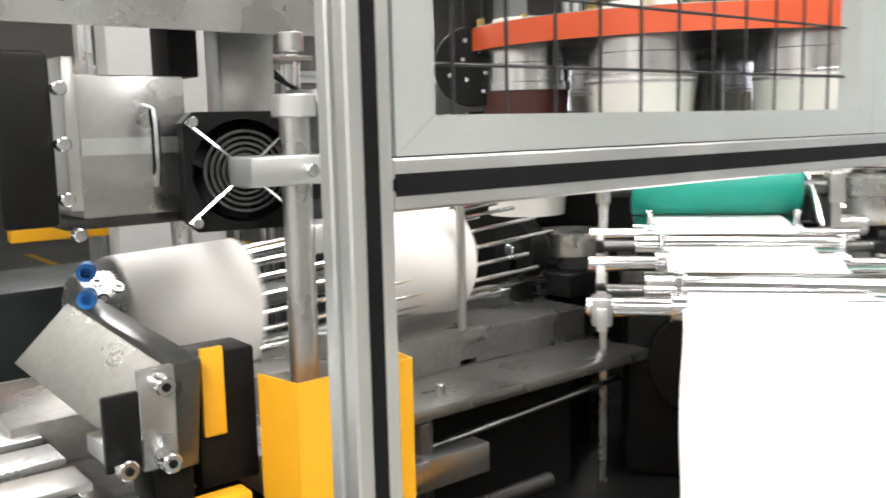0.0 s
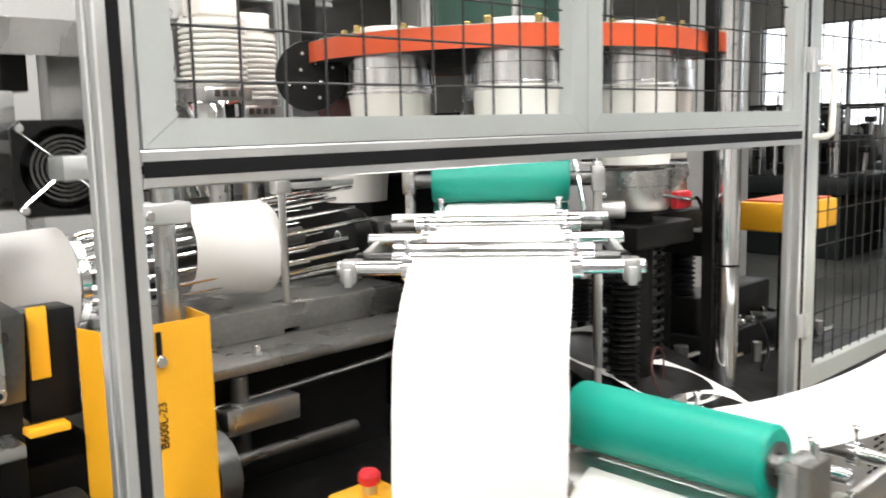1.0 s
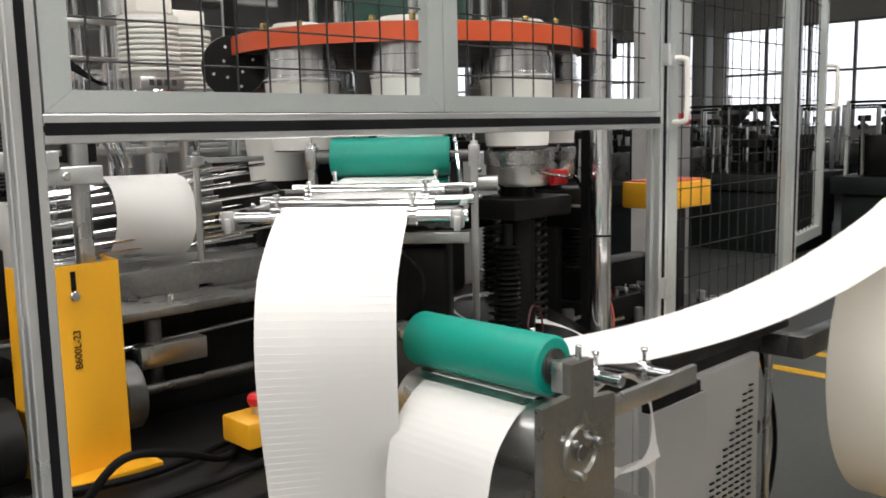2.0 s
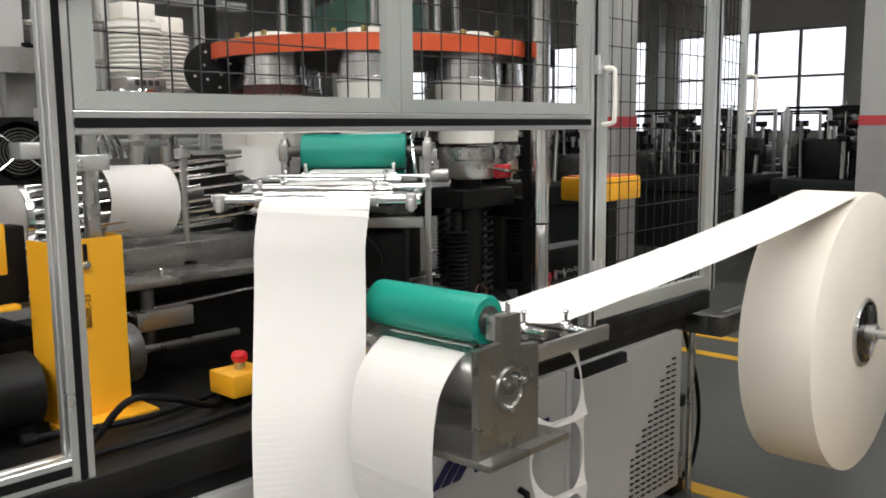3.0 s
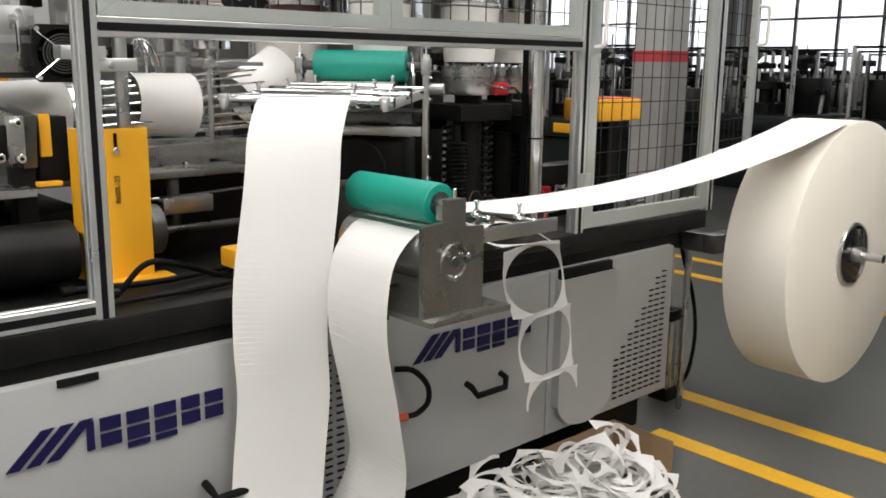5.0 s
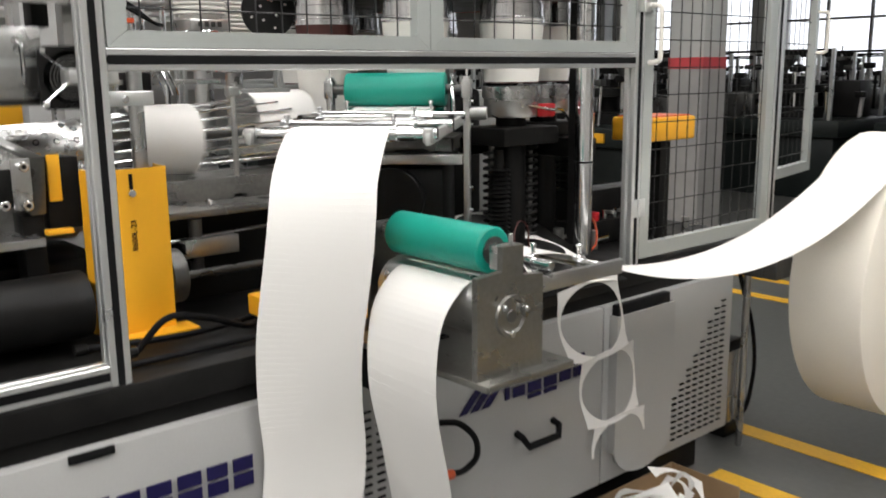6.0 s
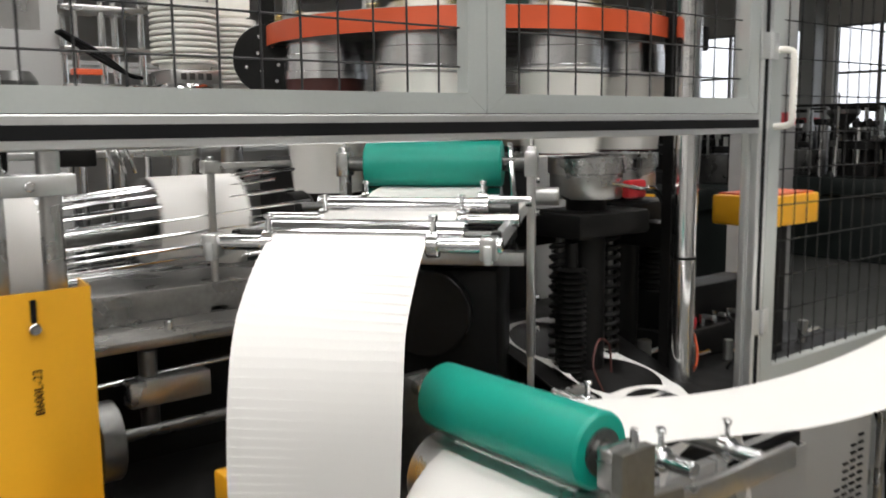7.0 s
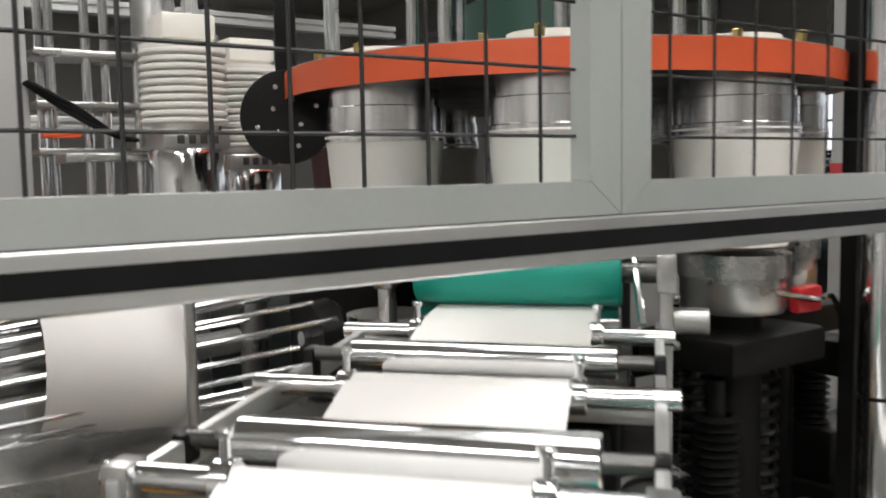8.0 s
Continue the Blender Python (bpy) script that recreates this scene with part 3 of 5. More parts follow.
part("link", box(B(), 3.0, 3.06, 0.62, 0.78, 0.735, 0.815, 0.004), M_DSTEEL, rs)
part("pipe", cyl(B(), (3.03, 0.70, 0.0), (3.03, 0.70, 0.735), 0.014, 12), M_STEEL, rs)
ac = thing("air_cylinder", "steel pneumatic cylinder standing beside the cabinet", "air cylinder", (3.1, 0.83, 0))
part("barrel", cyl(B(), (0, 0, 0.06), (0, 0, 0.38), 0.045, 24), M_STEEL, ac)
part("end_cap", box(B(), -0.05, 0.05, -0.05, 0.05, 0.0, 0.06, 0.004), M_BLACK, ac)
part("end_cap", box(B(), -0.05, 0.05, -0.05, 0.05, 0.38, 0.43, 0.004), M_BLACK, ac)
part("rod", cyl(B(), (0, 0, 0.43), (0, 0, 0.8), 0.013, 12), M_CHROME, ac)
for dx in (-0.04, 0.04):
    part("tie_rod", cyl(B(), (dx, -0.04, 0.05), (dx, -0.04, 0.39), 0.005, 8), M_STEEL, ac)
hs = thing("air_hose", "black air hose looping beside the cylinder", "hose")
part("hose", tube(B(), spline([(3.0, 0.74, 0.84), (3.02, 0.72, 0.7), (3.12, 0.72, 0.5), (3.19, 0.74, 0.3), (3.18, 0.76, 0.12), (3.15, 0.8, 0.05)], 8), 0.009, 8), M_RUBBER, hs)

# ---- turntable with moulds ----
TX, TY, TR = 1.925, 1.392, 0.56
tt = thing("mould_turntable", "round orange-rimmed turntable with polished moulds", "turntable", (TX, TY, 0))
part("disc", lathe(B(), (0, 0, 1.80), (0, 0, 1.842), [(0, TR - 0.03), (0, TR - 0.002), (1, TR - 0.002), (1, 0)], 96), M_STEEL, tt, "ground steel disc")
part("underside", lathe(B(), (0, 0, 1.792), (0, 0, 1.80), [(0, 0), (0, TR - 0.003), (1, TR - 0.003)], 96), M_BLACK, tt, "black underside")
part("rim", lathe(B(), (0, 0, 1.79), (0, 0, 1.84), [(0, TR), (1, TR)], 128), M_ORANGE, tt, "orange painted rim")
part("hub", lathe(B(), (0, 0, 1.842), (0, 0, 2.3), [(0, 0.19), (0.3, 0.19), (0.32, 0.13), (1, 0.13), (1, 0)], 48), mat("dark_green_paint", (0.02, 0.06, 0.045), 0.4, 0.1, 0.15), tt, "dark green centre hub")
part("stem", cyl(B(), (0, 0, 0.912), (0, 0, 1.795), 0.09, 32), M_DSTEEL, tt)
MA = [226.5 + 45 * k for k in range(8)]
# strong vertical streaks in the colour stand in for reflections on the polished moulds
M_MOULD = mat("streaked_mould_steel", (0.8, 0.8, 0.81), 0.2, 1.0, 0.5, 26, 0.3, 60, 0.04, stretch=(1, 1, 0.03))
mould_me = mesh_of("mould", lathe(B(), (0, 0, 1.795), (0, 0, 1.70), [(0, 0.099), (0.35, 0.099), (0.37, 0.103), (0.8, 0.103), (0.82, 0.107), (1, 0.107), (1, 0.05)], 56), M_MOULD)
liner_me = mesh_of("liner", lathe(B(), (0, 0, 1.70), (0, 0, 1.51), [(0, 0.1), (0.2, 0.098), (1, 0.084), (1, 0)], 48), M_BROWN)
cap_me = mesh_of("mould_cap", lathe(B(), (0, 0, 1.842), (0, 0, 1.862), [(0, 0.09), (0.5, 0.09), (0.55, 0.075), (1, 0.075), (1, 0)], 36), M_CREAM)
nut_me = mesh_of("nut", cyl(B(), (0, 0, 1.842), (0, 0, 1.862), 0.009, 6), M_BRASS)
MR = 0.43
for k, a in enumerate(MA):
    x, y = MR * math.cos(radians(a)), MR * math.sin(radians(a))
    for nm, me, mt, lab in (("mould", mould_me, M_MOULD, "polished steel mould"), ("liner", liner_me, M_BROWN, "dark brown mould liner"), ("mould_cap", cap_me, M_CREAM, "white mould cap")):
        part(nm, me, mt, tt, lab).location = (x, y, 0)
    for j in range(6):
        part("nut", nut_me, M_BRASS, tt).location = (x + 0.115 * math.cos(j * 1.047 + 0.4), y + 0.115 * math.sin(j * 1.047 + 0.4), 0)
for a in range(0, 360, 45):
    part("post_rod", cyl(B(), (0.3 * math.cos(radians(a + 4)), 0.3 * math.sin(radians(a + 4)), 1.842), (0.3 * math.cos(radians(a + 4)), 0.3 * math.sin(radians(a + 4)), 2.1), 0.014, 12), M_CHROME, tt)
CUP_RINGS = [(0, 0.1055), (0.03, 0.108), (0.05, 0.1055), (1, 0.089), (0.985, 0.088), (0.06, 0.1035), (0, 0.1045), (0, 0.1055)]
cup_me = mesh_of("cup_sleeve", lathe(B(), (0, 0, 0), (0, 0, -0.2), CUP_RINGS, 48), M_CUP)
cups = []
for k, a in enumerate(MA):
    c = tagged(part("paper_bucket", cup_me, M_CUP), "plain white paper bucket pushed onto a polished mould", "paper bucket", "buckets on the moulds")
    c.location = (TX + MR * math.cos(radians(a)), TY + MR * math.sin(radians(a)), 1.705)
    cups.append(c)
tcol = thing("guide_column", "polished round steel guide column", "column")
part("shaft", cyl(B(), (2.123, 0.803, 0.912), (2.123, 0.803, 2.4), 0.031, 28), M_CHROME, tcol)
part("ring", lathe(B(), (2.123, 0.803, 1.244), (2.123, 0.803, 1.25), [(0, 0.031), (0, 0.032), (1, 0.032), (1, 0.031)], 28), M_BLACK, tcol)
part("backing", box(B(), 2.13, 2.2, 0.85, 0.88, 0.912, 2.4), M_BLACK, tcol)
# station under the moulds
ST = []
for k, (a, lab) in enumerate(((271.5, "a red clip"), (226.5, "a black base"), (181.5, "a black base"), (316.5, "a black base"))):
    x, y = TX + MR * math.cos(radians(a)), TY + MR * math.sin(radians(a))
    s = thing("mould_station", "steel cup holder on a black lifting column with " + lab, "mould station", (x, y, 0), "stations under the moulds")
    ST.append(s)
    if k == 2:
        part("holder", lathe(B(), (0, 0, 1.29), (0, 0, 1.39), [(0, 0), (0, 0.05), (0.3, 0.06), (0.5, 0.078), (1, 0.078), (1, 0)], 40), M_STEEL, s, "bright turned holder")
    if k in (0, 3):
        part("holder", lathe(B(), (0, 0, 1.40), (0, 0, 1.50), [(0, 0), (0, 0.085), (0.1, 0.09), (0.6, 0.09), (0.62, 0.096), (1, 0.096), (1, 0.0)], 40), M_STEEL, s, "bright turned holder")
        part("base", box(B(), -0.13, 0.13, -0.1, 0.1, 1.31, 1.37, 0.01), M_BLACK, s)
    part("column", cyl(B(), (0, 0, 0.912), (0, 0, 1.40 if k in (0, 3) else 1.28), 0.05, 24), M_BLACK, s)
    for dx in (-0.09, 0.09):
        part("spring_post", cyl(B(), (dx, 0, 0.912), (dx, 0, 1.31), 0.012, 12), M_DSTEEL, s)
        bm = B()
        tube(bm, [(dx + 0.024 * math.cos(q * 0.5236), 0.024 * math.sin(q * 0.5236), 0.93 + q * 0.00205) for q in range(180)], 0.0065, 6)
        part("spring", bm, M_BLACK, s, "black coil spring")
    if k in (1, 2):
        part("base", box(B(), -0.1, 0.1, -0.09, 0.09, 1.26, 1.31, 0.008), M_BLACK, s)
bm = B()
box(bm, 0.03, 0.1, -0.11, -0.085, 1.40, 1.445, 0.008)
part("clip", bm, M_RED, ST[0], "red plastic clip")
bm = B()
tube(bm, spline([(-0.02, -0.098, 1.44), (0.06, -0.12, 1.425), (0.14, -0.1, 1.42), (0.2, -0.08, 1.38)], 6), 0.005, 8)
part("wire_arm", bm, M_CHROME, ST[0])
# black die housing below the feed rollers
die = thing("die_press", "black cast die housing under the feed rollers", "die press")
part("body", box(B(), -0.30, -0.02, -0.16, 0.14, 0.912, 1.26, 0.02, FM), M_BLACK, die)
part("round_cover", cyl(B(), F(0.02, -0.02, 1.16), F(-0.05, -0.02, 1.16), 0.10, 40, 0.004), M_BLACK, die)
part("ram", box(B(), -0.36, -0.06, -0.17, 0.16, 1.30, 1.345, 0.004, FM), M_DSTEEL, die)
part("top_plate", box(B(), -0.36, -0.06, -0.17, 0.16, 1.262, 1.285, 0.003, FM), M_STEEL, die)

# ---- sleeve forming line ----
SY, SZ, SR = 1.37, 1.345, 0.08
M_TABLE = mat("ground_table_steel", (0.34, 0.335, 0.32), 0.28, 0.85, 0.3, 7, 0.5, 80, 0.05)
tb = thing("forming_table", "dark steel table plate of the sleeve forming line", "machine table")
part("table_plate", box(B(), -0.6, 1.42, 1.10, 1.75, 1.165, 1.185, 0.003), M_TABLE, tb, "oiled dark steel plate")
for x in (-0.4, 0.4, 1.2):
    part("leg", box(B(), x - 0.05, x + 0.05, 1.3, 1.55, 0.912, 1.165, 0.004), M_BLACK, tb)
part("bed_bar", box(B(), 0.3, 1.4, 1.25, 1.49, 1.185, 1.25, 0.004), M_TABLE, tb)
part("edge_bolt", cyl(B(), (0.922, 1.135, 1.185), (0.922, 1.135, 1.208), 0.009, 10), M_CHROME, tb)
part("lower_rod", cyl(B(), (0.75, 1.13, 1.1), (1.4, 1.16, 1.12), 0.007, 12), M_CHROME, tb)
part("sensor_bracket", box(B(), 0.82, 0.98, 1.08, 1.12, 1.06, 1.11, 0.003), M_STEEL, tb)
fm = thing("forming_mandrel", "perforated steel mandrel with a cage of guide rods", "mandrel")
part("mandrel", lathe(B(), (0.43, SY, SZ), (0.66, SY, SZ), [(0, 0), (0, SR - 0.006), (0.01, SR - 0.003), (0.98, SR + 0.006), (1, SR), (1, 0)], 56), M_STEEL, fm, "steel mandrel tube")
hole_me = mesh_of("hole", lathe(B(), (0, 0, -0.001), (0, 0, 0.003), [(0, 0.0055), (1, 0.0055), (1, 0.0085), (0, 0.0095)], 12), M_CHROME)
for i in range(8):
    for j in range(9):
        a = radians(120 + j * 24 + (12 if i % 2 else 0))
        r = SR - 0.003 + 0.009 * (0.03 + i * 0.03) / 0.3
        h = part("hole", hole_me, M_CHROME, fm)
        h.matrix_local = Matrix.Translation((0.45 + i * 0.026, SY + r * math.cos(a), SZ + r * math.sin(a))) @ Vector((0, math.cos(a), math.sin(a))).to_track_quat('Z', 'X').to_matrix().to_4x4()
part("end_ring", lathe(B(), (0.655, SY, SZ), (0.672, SY, SZ), [(0, SR), (0, SR + 0.01), (1, SR + 0.01), (1, SR)], 40), M_CHROME, fm)


def cage_r(x):
    return 0.084 + 0.014 * (x - 0.66) / 0.64


def cage_z(x):
    return SZ + 0.04 * (x - 0.66) / 0.64


for j in range(18):
    a = 2 * math.pi * (j + 0.3) / 18
    c, s = math.cos(a), math.sin(a)
    xe = 1.26 + 0.035 * (j % 3)
    part("cage_rod", tube(B(), [(0.65, SY + 0.074 * c, SZ + 0.074 * s), (0.70, SY + cage_r(0.70) * c, cage_z(0.70) + cage_r(0.70) * s), (xe, SY + cage_r(xe) * c, cage_z(xe) + cage_r(xe) * s)], 0.0038, 8), M_CHROME, fm, "thin polished guide rod")
part("cage_bracket", box(B(), 0.69, 0.71, SY - 0.03, SY + 0.03, 1.25, 1.268, 0.002), M_STEEL, fm)
part("core_bar", cyl(B(), (0.66, SY, SZ), (1.2, SY, SZ + 0.034), 0.02, 20), M_DSTEEL, fm)
cl = thing("sleeve_pusher", "steel pusher clamp over the rod cage", "pusher")
part("slide_bar", box(B(), 0.62, 1.10, SY + 0.0, SY + 0.03, 1.52, 1.535, 0.002), M_STEEL, cl)
part("block", box(B(), 0.80, 0.87, SY - 0.03, SY + 0.04, 1.505, 1.555, 0.004), M_BLACK, cl)
for k in range(3):
    part("finger", tube(B(), spline([(0.86 + k * 0.016, SY - 0.02, 1.54), (0.875 + k * 0.016, SY - 0.035, 1.57), (0.89 + k * 0.02, SY - 0.05, 1.52), (0.90 + k * 0.02, SY - 0.05, 1.49)], 5), 0.004, 8), M_CHROME, cl)
part("bridge", box(B(), 0.66, 0.69, SY - 0.08, SY + 0.2, 1.535, 1.56, 0.003), M_STEEL, cl)
part("bridge_leg", box(B(), 0.66, 0.69, SY + 0.17, SY + 0.2, 1.185, 1.535, 0.003), M_STEEL, cl)
sp = thing("stop_post", "slim steel post with a clamp bar beside the cage", "post", (0.035, 0.035, 0))
part("post", cyl(B(), (1.048, 1.232, 1.19), (1.048, 1.232, 1.52), 0.0085, 16), M_STEEL, sp)
part("clamp", box(B(), 1.03, 1.066, 1.22, 1.25, 1.485, 1.512, 0.003), M_STEEL, sp)
part("bar", box(B(), 1.05, 1.25, 1.24, 1.25, 1.492, 1.506, 0.002), M_STEEL, sp)
part("foot", box(B(), 1.025, 1.07, 1.215, 1.25, 1.185, 1.2, 0.002), M_STEEL, sp)
sleeve_me = mesh_of("sleeve", lathe(B(), (-0.1, 0, 0), (0.1, 0, 0), [(0, 0.0945), (1, 0.1025), (1, 0.104), (0, 0.096), (0, 0.0945)], 56), M_PAPER)
sleeves = []
for lab in ("curved white paper sleeve wrapped round the mandrel", "curved white paper sleeve sliding along the rod cage", "cream paper sleeve handed on to the turntable"):
    sleeves.append(tagged(part("paper_sleeve", sleeve_me, M_PAPER), lab, "paper sleeve", "sleeves on the forming line"))
tr = thing("transfer_arm", "black swinging arm with a round pad between cage and turntable", "transfer arm", (1.36, 1.40, 1.30))
part("arm", box(B(), -0.02, 0.02, -0.015, 0.015, -0.115, 0.04, 0.004), M_BLACK, tr)
part("pad", lathe(B(), (-0.02, 0, 0.06), (0.03, 0, 0.06), [(0, 0), (0, 0.06), (0.8, 0.066), (1, 0.06), (1, 0)], 32), M_BLACK, tr)
part("pad_bolt", cyl(B(), (-0.035, 0, 0.06), (-0.02, 0, 0.06), 0.014, 12), M_CHROME, tr)
# moving press head: fan, blower box and cross beam slide on the columns
FNX, FNY, FNZ, FS = 0.565, 1.09, 1.52, 0.07
fan = thing("cooling_fan", "black square fan with a ring wire guard", "fan", (FNX, FNY, FNZ))
fan.matrix_world = pose(FNX, FNY, FNZ, 0, 0, -14)
bm = B()
loops = []
for y in (-0.03, 0.03):
    for kind_ in (0, 1):
        row = []
        for i in range(32):
            a = 2 * math.pi * (i + 0.5) / 32
            k = FS * 0.93 if kind_ == 0 else FS * 1.06 / max(abs(math.cos(a)), abs(math.sin(a)))
            row.append(bm.verts.new((k * math.cos(a), y, k * math.sin(a))))
        loops.append(row)
for ra, rb_ in ((0, 1), (1, 3), (3, 2), (2, 0)):
    for i in range(32):
        bm.faces.new((loops[ra][i], loops[ra][(i + 1) % 32], loops[rb_][(i + 1) % 32], loops[rb_][i]))
part("housing", bm, M_BLACK, fan, "black square housing")
part("motor_plate", cyl(B(), (0, 0.03, 0), (0, 0.026, 0), FS * 0.95, 32), M_BLACK, fan)
part("hub", cyl(B(), (0, 0.02, 0), (0, -0.02, 0), 0.026, 28), M_BLACK, fan)
for k in range(7):
    part("blade", box(B(), 0.02, 0.06, -0.001, 0.001, -0.022, 0.022, 0, pose(0, 0, 0, 0, k * 51.4, 0) @ pose(0, 0, 0, 35, 0, 0)), M_RUBBER, fan)
for r in (0.014, 0.021, 0.028, 0.035, 0.042, 0.05):
    part("guard_ring", lathe(B(), (0, -0.034, 0), (0, -0.037, 0), [(0, r - 0.0015), (0, r + 0.0015), (1, r + 0.0015), (1, r - 0.0015), (0, r - 0.0015)], 40), M_DSTEEL, fan)
for a in (45, 135, 225, 315):
    part("guard_spoke", cyl(B(), (0.02 * math.cos(radians(a)), -0.038, 0.02 * math.sin(radians(a))), (0.1 * math.cos(radians(a)), -0.034, 0.088 * math.sin(radians(a))), 0.0018, 6), M_CHROME, fan)
    part("screw", cyl(B(), (0.088 * math.cos(radians(a)), -0.03, 0.088 * math.sin(radians(a))), (0.088 * math.cos(radians(a)), -0.04, 0.088 * math.sin(radians(a))), 0.007, 10), M_CHROME, fan)

# yellow guard plate with its column
yp = thing("yellow_guard_plate", "bent yellow painted sheet guard with a slotted screw hole", "guard plate", (0.013, 0.015, 0))
YB = 0.93
q = [(0.517, 0.985), (0.53, 0.912), (0.701, 0.914), (0.712, 1.01)]
bm = B()
q2 = [(0.5195, 0.9855), (0.532, 0.9145), (0.6985, 0.9165), (0.7095, 1.0103)]
cols = [[bm.verts.new((x, y, z)) for x, y in q + q2[::-1]] for z in (YB, 1.33)]
for k in range(8):
    bm.faces.new((cols[0][k], cols[0][(k + 1) % 8], cols[1][(k + 1) % 8], cols[1][k]))
for row in cols:
    for k in range(3):
        bm.faces.new((row[k], row[k + 1], row[6 - k], row[7 - k]))
part("sheet", bm, M_YELLOW, yp)
part("foot", box(B(), 0.52, 0.74, 0.86, 0.94, 0.918, 0.93, 0.002), M_YELLOW, yp)
part("slot", box(B(), 0.607, 0.615, 0.9085, 0.913, 1.282, 1.318), M_RUBBER, yp)
part("screw", cyl(B(), (0.611, 0.913, 1.272), (0.611, 0.902, 1.272), 0.0095, 16), M_CHROME, yp, "chrome screw")
fc = bpy.data.curves.new("writing", 'FONT')
fc.body, fc.size, fc.extrude, fc.align_x, fc.align_y = "B600L-23", 0.0195, 0.0004, 'CENTER', 'CENTER'
wr = new("writing", fc)
wr.data.materials.append(M_RUBBER)
wr.matrix_local = pose(0.611, 0.9105, 1.17, 90, -90, 0)
wr.parent = yp
tagged(wr, "black printed type code")
CX, CY = 0.588, 0.985
lc = thing("clamp_column", "round steel column with a clamp block", "column")
part("shaft", cyl(B(), (CX, CY, 0.912), (CX, CY, 1.66), 0.0185, 24), M_STEEL, lc)
part("foot_ring", cyl(B(), (CX, CY, 0.912), (CX, CY, 0.94), 0.03, 24), M_DSTEEL, lc)
rc = thing("clamp_column", "round steel column with a clamp block", "column")
part("shaft", cyl(B(), (0.680, 0.997, 0.912), (0.680, 0.997, 1.62), 0.0185, 24), M_STEEL, rc)
part("clamp_block", box(B(), 0.600, 0.715, 0.967, 1.027, 1.475, 1.51, 0.003), M_ALU, rc, "grey clamp block")
part("clamp_screw", cyl(B(), (0.640, 0.967, 1.492), (0.640, 0.955, 1.492), 0.008, 12), M_CHROME, rc)
hd = thing("press_head", "grey press head of sheet steel with clamp blocks on round columns", "press head")
part("clamp_block", box(B(), CX - 0.075, CX + 0.04, CY - 0.03, CY + 0.03, 1.505, 1.54, 0.003), M_ALU, hd, "grey clamp block")
part("clamp_screw", cyl(B(), (CX, CY - 0.03, 1.522), (CX, CY - 0.042, 1.522), 0.008, 12), M_CHROME, hd)
part("collar", cyl(B(), (CX, CY, 1.585), (CX, CY, 1.612), 0.027, 24), M_ALU, hd)
part("top_nut", cyl(B(), (CX, CY, 1.661), (CX, CY, 1.685), 0.015, 12), M_STEEL, hd)
part("motor", lathe(B(), (0.645, 1.04, 1.54), (0.645, 1.04, 1.62), [(0, 0), (0, 0.032), (0.8, 0.04), (1, 0.03), (1, 0)], 24), M_DSTEEL, hd, "small grey motor")
part("strut", box(B(), 0.575, 0.655, 1.15, 1.2, 1.47, 1.72, 0.003), M_STEEL, hd)
part("cross_beam", box(B(), 0.05, 0.70, 1.06, 1.26, 1.715, 1.745, 0.004), M_STEEL, hd, "sheet steel cross beam")
part("beam_lip", box(B(), 0.05, 0.70, 1.058, 1.062, 1.69, 1.744), M_STEEL, hd)
part("blower_box", box(B(), 0.375, 0.51, 1.12, 1.26, 1.47, 1.64, 0.004), M_STEEL, hd, "folded stainless blower box")
bm = B()
tube(bm, [(0.455, 1.12, 1.60), (0.455, 1.09, 1.595), (0.455, 1.085, 1.58), (0.455, 1.085, 1.53), (0.455, 1.09, 1.51), (0.455, 1.12, 1.505)], 0.006, 8)
part("box_handle", bm, M_CHROME, hd, "chrome bow handle")
part("box_trim", box(B(), 0.377, 0.508, 1.116, 1.12, 1.545, 1.565), M_ALU, hd)
part("side_flange", box(B(), 0.36, 0.375, 1.115, 1.26, 1.48, 1.66, 0.002), M_ALU, hd)
part("black_bracket", box(B(), 0.50, 0.54, 1.14, 1.2, 1.64, 1.715, 0.003), M_BLACK, hd)
part("sensor_case", box(B(), 0.27, 0.33, 1.05, 1.15, 1.47, 1.66, 0.006), M_BLACK, hd)
part("lower_plate", box(B(), 0.36, 0.62, 1.14, 1.26, 1.455, 1.47, 0.002), M_DSTEEL, hd)
for x, z in ((0.335, 1.62), (0.335, 1.56), (0.335, 1.5), (0.345, 1.46)):
    part("bolt", cyl(B(), (x, 1.05, z), (x, 1.035, z), 0.008, 10), M_CHROME, hd)
# emergency stop box
es = thing("emergency_stop", "yellow switch box with a red mushroom button", "emergency stop", (0.935, 0.815, -0.005))
part("housing", box(B(), -0.055, 0.055, -0.05, 0.05, 0.945, 1.0, 0.006), M_YELLOW, es)
part("stem", cyl(B(), (0, 0, 1.0), (0, 0, 1.02), 0.013, 16), M_STEEL, es)
part("button", lathe(B(), (0, 0, 1.018), (0, 0, 1.042), [(0, 0), (0, 0.016), (0.3, 0.02), (0.7, 0.02), (1, 0.014), (1, 0)], 24), M_RED, es, "red mushroom button")
part("bracket", box(B(), -0.03, 0.03, -0.03, 0.03, 0.912, 0.945), M_BLACK, es)

# low yellow guard plate on the deck beside the stop box
yg = thing("yellow_guard_angle", "low bent yellow sheet guard standing on the deck edge", "guard plate")
part("sheet", box(B(), 1.02, 1.178, 0.70, 0.703, 0.912, 1.098, 0.001), M_YELLOW, yg)
part("return_flange", box(B(), 1.175, 1.178, 0.703, 0.77, 0.912, 1.09, 0.001), M_YELLOW, yg)
part("screw", cyl(B(), (1.155, 0.70, 1.07), (1.155, 0.693, 1.07), 0.007, 12), M_CHROME, yg, "chrome screw")

